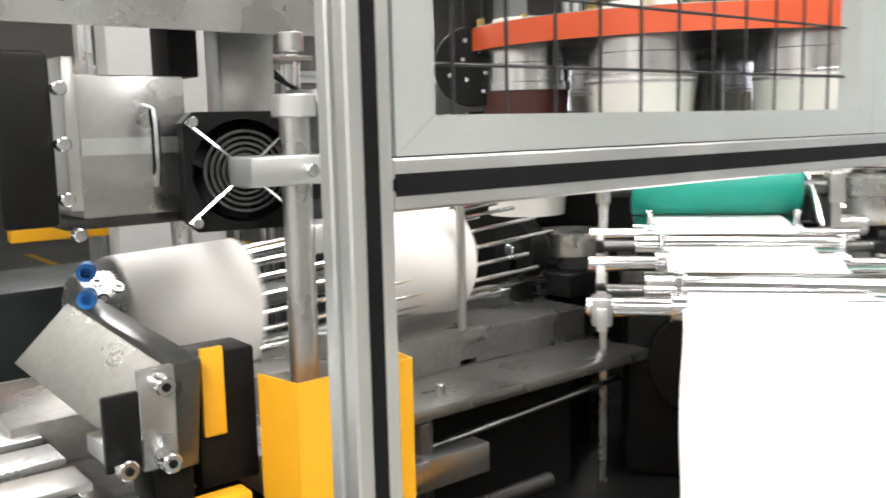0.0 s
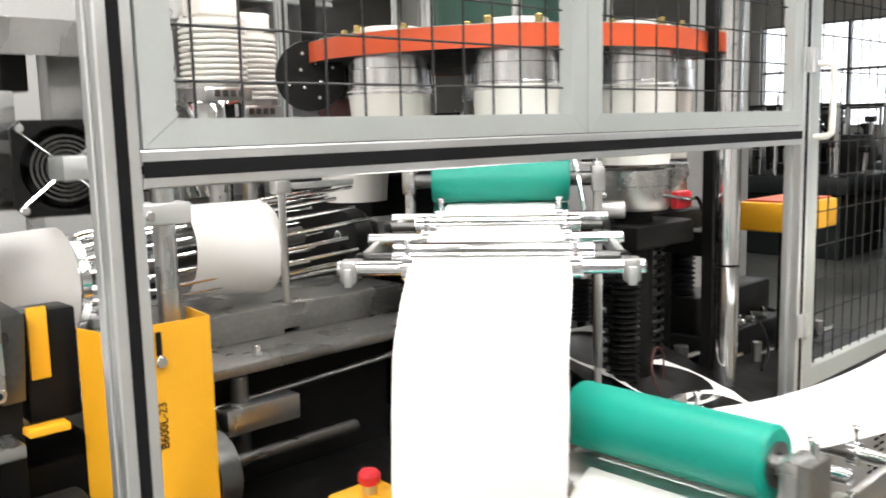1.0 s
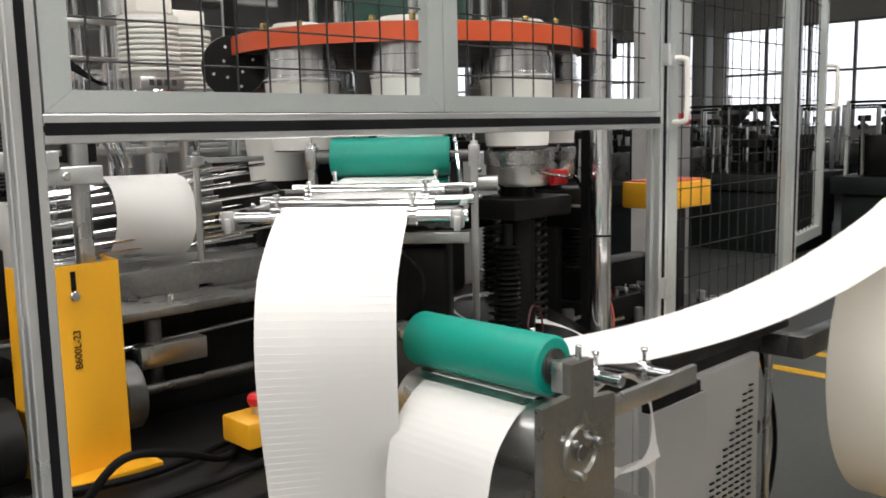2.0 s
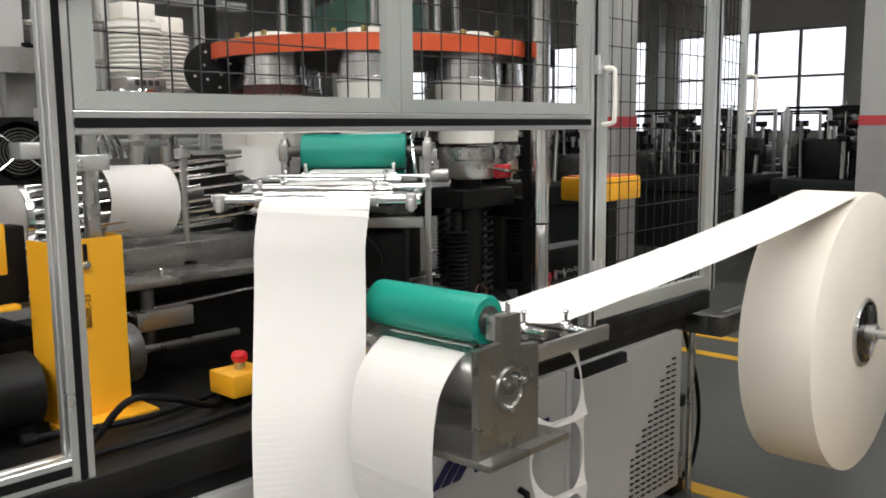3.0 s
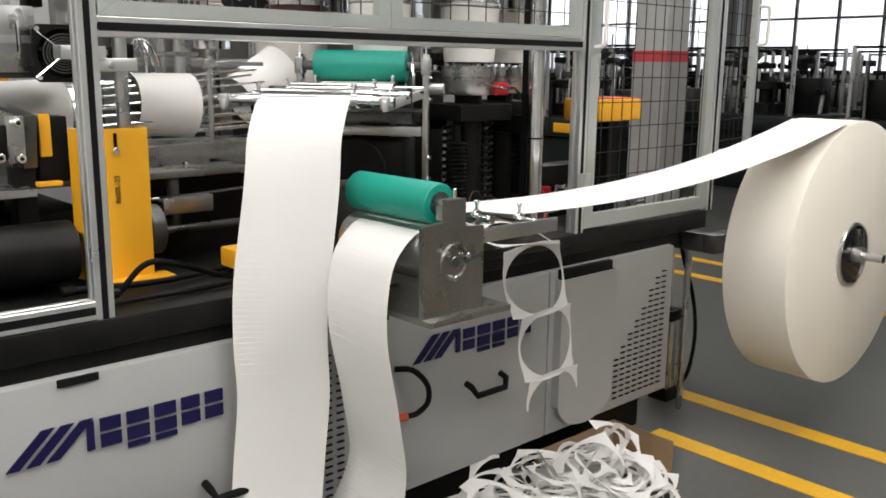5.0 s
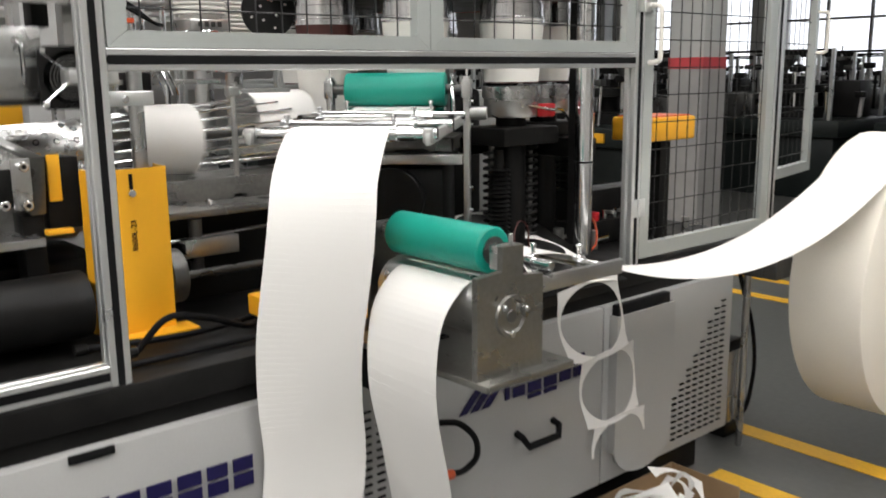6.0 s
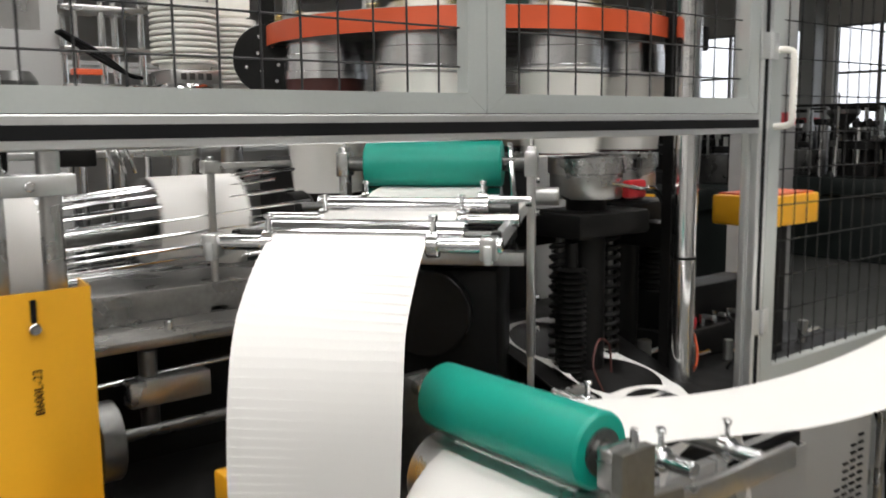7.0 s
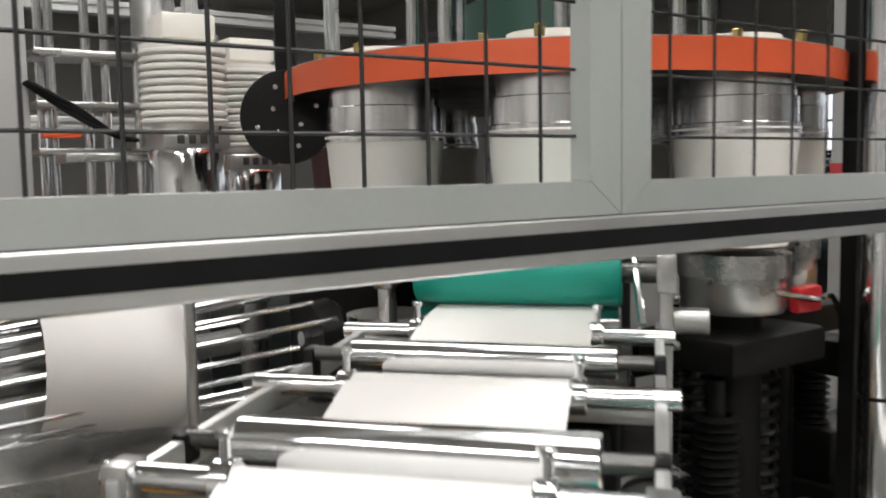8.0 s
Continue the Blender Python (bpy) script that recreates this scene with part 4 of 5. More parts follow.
# yellow bin by the side door
yb = thing("yellow_bin", "yellow plastic parts bin on a bracket", "bin", (2.62, 0.86, 1.295))
part("shell", box(B(), -0.17, 0.10, -0.09, 0.09, 0.0, 0.085, 0.008), M_YELLOW, yb)
part("contents", box(B(), -0.155, 0.085, -0.075, 0.075, 0.083, 0.09), M_ORANGE, yb)
part("bracket", box(B(), -0.03, 0.03, -0.03, 0.03, -0.383, 0.0), M_BLACK, yb)

# pressure bar and feed ways in front of the mandrel
pb = thing("blank_feed_bar", "thick grey steel bar with blue air fittings over feed ways", "feed bar")
BAR = pose(0.437, 1.0, 1.2985, 8, 0, 6)
part("bar", box(B(), -0.018, 0.018, 0.0, 0.27, -0.068, 0.068, 0.003, BAR), M_DSTEEL, pb, "thick dark steel bar")
bm = B()
top = [bm.verts.new(p) for p in ((0.417, 1.012, 1.36), (0.39, 1.27, 1.40), (0.318, 1.27, 1.33), (0.352, 1.05, 1.288))]
bm.faces.new(top)
bmesh.ops.solidify(bm, geom=bm.faces[:], thickness=0.004)
part("slope_plate", bm, M_PLATE, pb, "sloping bright guide sheet")
part("end_plate", box(B(), 0.378, 0.42, 0.984, 0.996, 1.248, 1.366, 0.003), M_STEEL, pb)
part("black_pad", box(B(), 0.335, 0.376, 0.978, 0.988, 1.258, 1.345, 0.003), M_BLACK, pb)
part("pad_stay", box(B(), 0.34, 0.39, 0.988, 1.06, 1.262, 1.285, 0.002), M_STEEL, pb)
for x, z in ((0.398, 1.35), (0.40, 1.262), (0.352, 1.266)):
    part("cap_screw", cyl(B(), (x, 0.985, z), (x, 0.955, z), 0.0115, 16), M_CHROME, pb)
    part("socket", cyl(B(), (x, 0.955, z), (x, 0.953, z), 0.0055, 6), M_BLACK, pb)
for x, y, z in ((0.414, 1.25, 1.445), (0.408, 1.235, 1.412)):
    part("air_fitting", lathe(B(), (x, y, z), (x - 0.012, y - 0.03, z), [(0, 0), (0, 0.012), (1, 0.0125), (1, 0.007), (0.6, 0.006), (0.6, 0)], 16), M_BLUE, pb, "blue push-in air fitting")
for k in range(6):
    part("feed_way", box(B(), -0.5, 0.335, 1.03 + 0.1 * k, 1.10 + 0.1 * k, 1.226, 1.236, 0.002), M_ALU, pb, "bright flat feed way")
part("way_plate", box(B(), -0.55, 0.32, 1.01, 1.62, 1.20, 1.226, 0.002), M_DSTEEL, pb)
part("shelf_plate", box(B(), -0.6, 0.43, 0.955, 1.098, 1.165, 1.185, 0.002), M_STEEL, pb, "worn bright steel shelf plate")
part("yellow_strip", box(B(), 0.466, 0.495, 1.018, 1.026, 1.258, 1.368, 0.002), M_YELLOW, pb, "yellow painted upright strip")
part("yellow_foot", box(B(), 0.44, 0.50, 0.97, 1.0, 1.186, 1.198, 0.002), M_YELLOW, pb)
part("strip_block", box(B(), 0.462, 0.54, 1.026, 1.09, 1.19, 1.36, 0.004), M_BLACK, pb)
part("post", box(B(), 0.40, 0.45, 1.02, 1.09, 0.912, 1.232, 0.003), M_BLACK, pb)
for x in (-0.45, 0.1):
    part("leg", box(B(), x - 0.04, x + 0.04, 1.25, 1.45, 1.185, 1.20, 0.003), M_BLACK, pb)

# dark gear, motors and cables on the deck under the table
gx = thing("drive_unit", "oily black drive unit with shafts on the deck", "drive unit")
part("gear_case", box(B(), 0.15, 0.62, 1.1, 1.5, 0.912, 1.1, 0.02), M_BLACK, gx)
part("motor", cyl(B(), (0.1, 0.95, 1.02), (0.5, 0.95, 1.02), 0.08, 28), M_BLACK, gx)
part("shaft", cyl(B(), (0.76, 1.06, 1.02), (1.1, 1.06, 1.02), 0.012, 12), M_DSTEEL, gx)
part("pulley", cyl(B(), (0.72, 1.0, 1.04), (0.76, 1.0, 1.04), 0.07, 28), M_DSTEEL, gx)
part("spacer", cyl(B(), (0.87, 1.12, 1.0), (0.87, 1.12, 1.16), 0.018, 16), M_DSTEEL, gx)
part("side_wall", box(B(), 0.75, 1.30, 1.2, 1.22, 0.912, 1.16), M_BLACK, gx)
for k, pts in enumerate(([(0.55, 0.78, 0.93), (0.62, 0.76, 1.0), (0.72, 0.77, 0.98), (0.84, 0.80, 0.93), (0.9, 0.84, 0.93)], [(0.5, 0.72, 0.922), (0.62, 0.71, 0.926), (0.8, 0.72, 0.924), (1.0, 0.76, 0.924)], [(0.48, 0.9, 0.925), (0.7, 0.83, 0.93), (0.95, 0.9, 0.925)])):
    cb = thing("cable", "black cable lying across the machine deck", "cable", group="deck cables")
    part("sheath", tube(B(), spline(pts, 8), 0.008, 8), M_RUBBER, cb)
    part("plug", cyl(B(), pts[0], tuple(Vector(pts[0]) + Vector((-0.03, 0, 0))), 0.013, 10), M_BLACK, cb)

# stacked buckets and the steel can behind the mesh
for x, y, n, z0 in ((1.33, 1.95, 10, 1.745), (1.56, 2.15, 12, 1.70)):
    bs = thing("bucket_stack", "tall stack of nested white paper buckets with rolled rims", "bucket stack", (x, y, z0), "stacks of buckets")
    part("lowest_bucket", lathe(B(), (0, 0, 0), (0, 0, 0.02), [(0, 0), (0, 0.07), (1, 0.074)], 40), M_CUP, bs)
    rim = mesh_of("rim", lathe(B(), (0, 0, 0), (0, 0, 0.0135), [(0, 0.083), (0.35, 0.093), (0.75, 0.094), (1, 0.088)], 40), M_CUP)
    for k in range(n):
        part("rim", rim, M_CUP, bs).location = (0, 0, 0.012 + k * 0.0164)
    part("inside", lathe(B(), (0, 0, 0.004 + n * 0.0164), (0, 0, 0.019 + n * 0.0164), [(0, 0), (0, 0.091), (1, 0.093), (1, 0.085), (0.1, 0.077), (0.1, 0)], 40), M_CUP, bs)
    can = thing("stack_holder", "turned steel holder under a stack of buckets", "holder", (x, y, z0 - 1.742), "holders under the stacks")
    part("feeder_head", box(B(), -0.06, 0.06, -0.05, 0.05, 1.752 + n * 0.0164 + 0.02, 1.752 + n * 0.0164 + 0.075, 0.006), M_CREAM, can, "white feeder head")
    part("head_post", cyl(B(), (0.095, 0.05, 1.6), (0.095, 0.05, 1.80 + n * 0.0164), 0.008, 10), M_CHROME, can)
    part("can", lathe(B(), (0, 0, 1.60), (0, 0, 1.70), [(0, 0), (0, 0.082), (0.9, 0.082), (1, 0.078), (1, 0)], 40), M_CHROME, can)
    part("neck", box(B(), -0.075, 0.075, -0.075, 0.075, 1.70, 1.74, 0.006), M_STEEL, can)
    part("column", cyl(B(), (0, 0, 0.912 - (z0 - 1.742)), (0, 0, 1.60), 0.035, 20), M_STEEL, can)
    for k in range(4):
        part("etched_bar", box(B(), -0.045 + k * 0.025, -0.03 + k * 0.025, -0.0775, -0.0745, 1.712, 1.73), M_DSTEEL, can)
bp = thing("perforated_disc", "black swinging disc with bright bolt heads", "black disc", (1.41, 1.60, 1.755))
bp.matrix_world = pose(1.41, 1.60, 1.757, 0, 0, -30)
part("disc", lathe(B(), (0, 0.01, 0), (0, -0.01, 0), [(0, 0), (0, 0.089), (0.2, 0.091), (0.8, 0.091), (1, 0.089), (1, 0)], 40), M_BLACK, bp)
for a, r in ((20, 0.06), (70, 0.035), (110, 0.06), (150, 0.03), (200, 0.06), (240, 0.035), (290, 0.06), (330, 0.03)):
    part("bolt", cyl(B(), (r * math.cos(radians(a)), -0.01, r * math.sin(radians(a))), (r * math.cos(radians(a)), -0.015, r * math.sin(radians(a))), 0.005, 8), M_CHROME, bp)
part("hanger", box(B(), -0.02, 0.02, -0.008, 0.012, 0.07, 0.5, 0.003), M_BLACK, bp)
part("cap", cyl(B(), (0.015, 0.0, 0.085), (0.015, 0.0, 0.10), 0.012, 12), M_BLACK, bp)

# second machine frame close behind, with orange-rimmed table
hm = thing("rear_machine", "neighbouring grey machine with steel uprights and cabinet", "machine", (0.0, 2.95, 0))
part("cabinet", box(B(), -1.5, 2.9, 0, 0.5, 0.0, 1.15, 0.01), M_DGREEN, hm, "dark green-black cabinet")
part("upper_panel", box(B(), -1.4, -0.2, 0.1, 0.4, 1.15, 2.3, 0.01), M_CAB, hm, "grey painted upright panel")
for x in (0.1, 0.55, 0.62, 1.0, 1.75, 2.3):
    part("upright", profile(B(), (x, 0.1, 1.15), (x, 0.1, 2.5)), M_ALU, hm)
for z in (1.5, 1.82, 2.2):
    part("cross_rail", profile(B(), (0.05, 0.14, z), (2.6, 0.14, z)), M_ALU, hm)
part("orange_rim", lathe(B(), (0.55, 0.25, 1.55), (0.55, 0.25, 1.61), [(0, 0), (0, 0.32), (1, 0.32), (1, 0)], 56), M_ORANGE, hm, "orange painted rim")
part("yellow_cover", box(B(), 0.7, 1.0, -0.05, 0.0, 1.3, 1.5, 0.01), M_YELLOW, hm, "yellow cover plate")
# grey machine cabinet seen past the side door
gc = thing("control_cabinet", "pale grey electric control cabinet", "cabinet", (2.82, 2.0, 0.912))
part("body", box(B(), -0.22, 0.15, -0.15, 0.2, 0, 0.55, 0.008), M_CAB, gc)
part("door", box(B(), -0.2, 0.13, -0.158, -0.151, 0.02, 0.53, 0.004), M_CAB, gc)
part("lock", cyl(B(), (0.09, -0.158, 0.3), (0.09, -0.168, 0.3), 0.012, 12), M_CHROME, gc)

# far cup machines of the hall
def far_machine():
    m = thing("cup_machine", "dark cup forming machine with steel posts and hopper", "machine", group="cup machines along the hall")
    part("bed", box(B(), -0.75, 0.75, -0.9, 0.9, 0.75, 0.95, 0.02), M_DGREEN, m, "dark green-black bed")
    part("body", box(B(), -0.65, 0.65, -0.8, 0.8, 0.0, 0.75, 0.02), M_DGREEN, m)
    part("turret", lathe(B(), (0.1, 0.1, 0.95), (0.1, 0.1, 1.45), [(0, 0.3), (0.25, 0.3), (0.27, 0.12), (0.6, 0.12), (0.62, 0.34), (0.8, 0.34), (0.82, 0.1), (1, 0.1), (1, 0)], 28), M_BLACK, m, "black indexing turret")
    part("hopper", lathe(B(), (-0.1, -0.3, 1.45), (-0.1, -0.3, 1.72), [(0, 0.05), (0.3, 0.08), (0.8, 0.19), (1, 0.19), (1, 0.0)], 24), M_DSTEEL, m, "dark steel hopper")
    part("gearbox", box(B(), -0.5, -0.15, 0.2, 0.7, 0.95, 1.4, 0.02), M_BLACK, m)
    part("drive", box(B(), 0.25, 0.6, -0.75, -0.3, 0.95, 1.25, 0.02), M_DSTEEL, m)
    part("yellow_guard", box(B(), -0.78, -0.75, -0.55, -0.3, 0.80, 0.90, 0.004), M_YELLOW, m, "yellow guard plate")
    for x, y in ((-0.68, -0.8), (-0.68, -0.1), (-0.68, 0.75), (0.68, -0.8), (0.68, 0.75)):
        part("post", box(B(), x - 0.02, x + 0.02, y - 0.02, y + 0.02, 0.95, 1.78), M_ALU, m)
    for x in (-0.68, 0.68):
        part("rail", box(B(), x - 0.015, x + 0.015, -0.78, 0.73, 1.745, 1.775), M_BLACK, m)
    for k in range(20):
        x, y, z = random.uniform(-0.62, 0.62), random.uniform(-0.75, 0.75), random.uniform(1.25, 1.65)
        part("arm", cyl(B(), (x, y, 0.95), (x + random.uniform(-0.05, 0.05), y, z), random.uniform(0.012, 0.03), 10), random.choice((M_STEEL, M_BLACK, M_CHROME)), m)
        part("block", box(B(), x - 0.05, x + 0.05, y - 0.06, y + 0.06, z - 0.07, z, 0.01), random.choice((M_BLACK, M_DSTEEL, M_BLACK)), m)
    part("lamp_pole", cyl(B(), (0.6, 0.0, 0.95), (0.6, 0.0, 1.9), 0.012, 8), M_STEEL, m)
    return m


fm0 = far_machine()
fm0.matrix_world = pose(10.8, 0.2, 0)
MACHINES = [(10.8, 2.4 + 2.2 * k, 180 * (k % 2)) for k in range(5)] + [(13.4, 1.2 + 2.2 * k, 180 * (k % 2)) for k in range(6)] + [(15.9, 2.0 + 2.3 * k, 180 * (k % 2)) for k in range(5)] + [(8.0, 5.4, 0), (8.0, 7.7, 180), (10.8, -2.2, 0)]
for x, y, r in MACHINES:
    copy_thing(fm0, pose(x, y, 0, 0, 0, r))

# punched scrap: ladder of rings from the die over the deck edge, and the pile below
HOLE = 0.112


def scrap_piece(name, length=0.245, width=0.238, bend=0.0, arc=32, part_of=(0, 32)):
    """One link of the punched skeleton: a round hole in a strip, thin at the sides and pointed at the corners; a torn one ends half-way."""
    bm = B()
    inner, outer = [], []
    for i in range(part_of[0], part_of[1] + 1):
        a = 2 * math.pi * i / arc
        c, s = math.cos(a), math.sin(a)
        k = min(length / 2 / max(1e-6, abs(c)), width / 2 / max(1e-6, abs(s)))
        k -= 0.012 * math.sin(2 * a) ** 4
        for lst, r in ((inner, HOLE), (outer, k)):
            x, y = r * c, r * s
            lst.append(bm.verts.new((x, y, 0.5 * bend * x * x - 0.3 * bend * y * y)))
    for i in range(len(inner) - 1):
        bm.faces.new((inner[i], inner[i + 1], outer[i + 1], outer[i]))
    bmesh.ops.remove_doubles(bm, verts=bm.verts[:], dist=0.0002)
    bmesh.ops.solidify(bm, geom=bm.faces[:], thickness=0.0006)
    return mesh_of(name, bm, M_PAPER)


ring_flat, ring_bent, ring_torn = scrap_piece("scrap_ring"), scrap_piece("scrap_ring", bend=2.2), scrap_piece("scrap_ring", bend=2.6, part_of=(9, 24))
sw = thing("scrap_web", "punched white paper skeleton hanging over the deck edge", "scrap paper")
def scrap_line(t):
    """The punched web from the die over the deck edge; its free end swings along the cabinet."""
    k, = sway([(0.0, 0.0), (3.5, 0.0), (4.7, 0.6), (5.8, 1.0), (8.0, 0.8)], t)
    return spline([(1.90, 1.16, 1.05), (1.92, 0.95, 0.995), (1.90, 0.76, 0.955), (1.86, 0.62, 0.965), (1.81, 0.54, 0.93), (1.805 + 0.05 * k, 0.50, 0.75), (1.81 + 0.12 * k, 0.49, 0.50), (1.82 + 0.15 * k, 0.47, 0.27)], 6)


def scrap_across(section, u):
    a = radians(-4 - 14 * min(1, max(0, (u - 0.35) / 0.15)) + 12 * min(1, max(0, (u - 0.5) / 0.25)))
    return Vector((math.cos(a), math.sin(a), 0))


pile = thing("scrap_pile", "tangled heap of punched white paper scrap on the floor", "scrap pile", (1.90, 0.40, 0), kind="stuff")
verts, faces = [], []
src = [scrap_piece("pile_ring", bend=b_) for b_ in (0.8, -0.7, 1.2)] + [scrap_piece("pile_ring", bend=2.0, part_of=p_) for p_ in ((7, 25), (0, 20))]
for k in range(85):
    up = k % 5 == 0
    r = 0.29 * math.sqrt(random.random())
    a = random.uniform(0, 6.28)
    tilt = 64 if up else 10
    h = 0.02 + 0.19 * (1 - (r / 0.36) ** 2) * (k / 85) * 0.8 + (0.03 if up else 0.0)
    m = pose(r * math.cos(a) * 1.2, r * math.sin(a) * 0.8, h, random.uniform(-tilt, tilt), random.uniform(-tilt, tilt), random.uniform(0, 360))
    me = random.choice(src)
    o = len(verts)
    for v in me.vertices:
        q = m @ v.co
        q.z = max(0.002, q.z)
        verts.append(q)
    faces += [tuple(o + i for i in p.vertices) for p in me.polygons]
me = bpy.data.meshes.new("heap")
me.from_pydata([tuple(v) for v in verts], [], faces)
me.materials.append(M_PAPER)
part("heap", me, M_PAPER, pile)
ct = thing("cardboard_box", "open brown cardboard box under the scrap", "box", (2.3, 0.5, 0))
part("wall", box(B(), 0.16, 0.165, -0.14, 0.14, 0.0, 0.12), M_BROWNWOOD, ct)
part("wall", box(B(), -0.3, 0.16, 0.135, 0.14, 0.0, 0.12), M_BROWNWOOD, ct)
part("base", box(B(), -0.3, 0.16, -0.14, 0.135, 0.0, 0.004), M_BROWNWOOD, ct)
hk = thing("hose_loop", "black hose loop with an orange tip on the cabinet", "hose")
part("hose", tube(B(), spline([(1.31, 0.612, 0.60), (1.345, 0.57, 0.60), (1.39, 0.555, 0.55), (1.40, 0.56, 0.49), (1.37, 0.575, 0.455), (1.335, 0.585, 0.45)], 8), 0.009, 8), M_RUBBER, hk)
part("tip", cyl(B(), (1.335, 0.585, 0.45), (1.30, 0.59, 0.452), 0.014, 12), M_ORANGE, hk, "orange hose tip")

cr_ = thing("lift_housing", "black cast housing with rods behind the mould stations", "machine housing")
part("casting", box(B(), 1.72, 2.55, 1.75, 2.3, 0.912, 1.48, 0.03), M_BLACK, cr_)
part("yoke", box(B(), 1.80, 2.30, 1.08, 1.14, 1.27, 1.33, 0.01), M_BLACK, cr_)
part("yoke_arm", box(B(), 2.18, 2.26, 0.86, 1.14, 1.25, 1.32, 0.01), M_BLACK, cr_)
for x, y in ((1.74, 1.2), (2.32, 1.05), (2.26, 1.3), (1.84, 0.92), (2.42, 1.5)):
    part("bellows_rod", cyl(B(), (x, y, 0.912), (x, y, 1.30), 0.016, 14), M_BLACK, cr_)
    bl = part("bellows", lathe(B(), (x, y, 0.95), (x, y, 1.24), [(k / 40, 0.026 + 0.012 * (k % 2)) for k in range(41)], 18), M_BLACK, cr_, "black ribbed bellows")
for x, y, z, r in ((2.2, 0.98, 0.95, 0.02), (2.3, 0.9, 0.94, 0.016), (2.38, 1.0, 0.95, 0.022), (2.45, 0.88, 0.93, 0.014), (2.7, 0.95, 0.95, 0.02), (2.8, 0.85, 0.94, 0.015)):
    part("fitting", cyl(B(), (x, y, 0.912), (x, y, z + 0.04), r, 12), M_STEEL, cr_, "small bright fitting")
    part("elbow", cyl(B(), (x, y, z), (x + 0.06, y - 0.02, z + 0.01), r * 0.5, 10), M_CHROME, cr_)
vb = thing("valve_block", "black valve block with red knob and bright air fittings", "valve block", (2.33, 0.93, 0.912))
part("body", box(B(), -0.07, 0.42, 0.0, 0.16, 0.0, 0.09, 0.008), M_BLACK, vb)
part("cover", box(B(), -0.05, 0.40, 0.05, 0.15, 0.09, 0.2, 0.01), M_BLACK, vb)
part("knob", lathe(B(), (0.03, 0.02, 0.09), (0.03, 0.02, 0.125), [(0, 0), (0, 0.018), (0.4, 0.022), (0.9, 0.02), (1, 0)], 20), M_RED, vb, "red knob")
for x_ in (-0.04, 0.09, 0.15, 0.22, 0.3):
    part("air_fitting", cyl(B(), (x_, 0.02, 0.09), (x_, 0.02, 0.125), 0.011, 12), M_CHROME, vb, "bright air fitting")
    part("air_elbow", cyl(B(), (x_, 0.02, 0.118), (x_ - 0.012, -0.03, 0.122), 0.007, 10), M_STEEL, vb)
for k_, x_ in enumerate((-0.04, 0.15, 0.3)):
    part("air_tube", tube(B(), spline([(x_ - 0.012, -0.03, 0.122), (x_ - 0.03, -0.07, 0.10), (x_ - 0.06, -0.10, 0.04), (x_ - 0.14, -0.12, 0.008)], 6), 0.004, 8), M_RUBBER if k_ else M_ORANGE, vb)
hw = thing("wire_loop", "thin brown wire looping above the deck", "wire")
part("wire", tube(B(), spline([(1.83, 0.80, 0.95), (1.81, 0.82, 1.02), (1.85, 0.84, 1.07), (1.90, 0.85, 1.05), (1.91, 0.85, 0.98)], 8), 0.0025, 8), M_BROWN, hw)
ch = thing("scrap_slide", "black sloping sheet chute under the punched web", "slide")
part("sheet", box(B(), -0.19, 0.19, -0.3, 0.28, -0.012, -0.006, 0.001, pose(1.945, 0.90, 0.972, 17, 0, -3)), M_BLACK, ch)
part("foot", box(B(), 1.85, 2.04, 1.12, 1.16, 0.912, 1.03), M_BLACK, ch)

# feeder tower behind the mesh: poles, plates and a motor
ft = thing("feeder_tower", "steel pole tower of the bucket feeder with a motor", "feeder tower", (1.1, 2.25, 0))
part("panel", box(B(), -0.32, -0.04, -0.06, 0.02, 0.912, 2.42, 0.006), M_CAB, ft, "grey painted upright panel")
for x, y in ((0.02, 0.0), (0.10, 0.0), (0.16, 0.06), (0.02, 0.12), (0.22, 0.0)):
    part("pole", cyl(B(), (x, y, 0.912), (x, y, 2.3), 0.011, 14), M_CHROME, ft, "polished pole")
for z in (1.70, 1.81, 1.93, 2.12):
    part("plate", box(B(), -0.02, 0.26, -0.03, 0.14, z, z + 0.015, 0.003), M_STEEL, ft)
part("motor", cyl(B(), (0.24, -0.08, 1.95), (0.24, -0.08, 2.10), 0.05, 24), M_STEEL, ft)
part("motor_cap", cyl(B(), (0.24, -0.08, 2.10), (0.24, -0.08, 2.12), 0.055, 24), M_CREAM, ft, "white motor cap")
part("display", box(B(), 0.42, 0.50, -0.1, -0.08, 2.12, 2.18, 0.003), M_BLUE, ft, "small blue display")
part("display_arm", box(B(), 0.24, 0.46, -0.08, -0.06, 2.11, 2.125, 0.002), M_STEEL, ft)
for k in range(3):
    part("hose", tube(B(), spline([(-0.05, -0.1 + 0.02 * k, 1.86), (0.05, -0.12, 1.80 - 0.01 * k), (0.14, -0.1, 1.74), (0.2, -0.04, 1.735)], 6), 0.006, 8), M_RUBBER, ft, "black hose")
part("orange_bracket", box(B(), -0.03, 0.05, -0.14, -0.1, 1.735, 1.752, 0.002), M_ORANGE, ft, "orange bracket")
part("sensor_bar", box(B(), 0.0, 0.2, -0.2, -0.17, 1.68, 1.70, 0.003), M_STEEL, ft)
part("bar_stem", box(B(), 0.02, 0.04, -0.17, 0.0, 1.68, 1.70, 0.003), M_STEEL, ft)
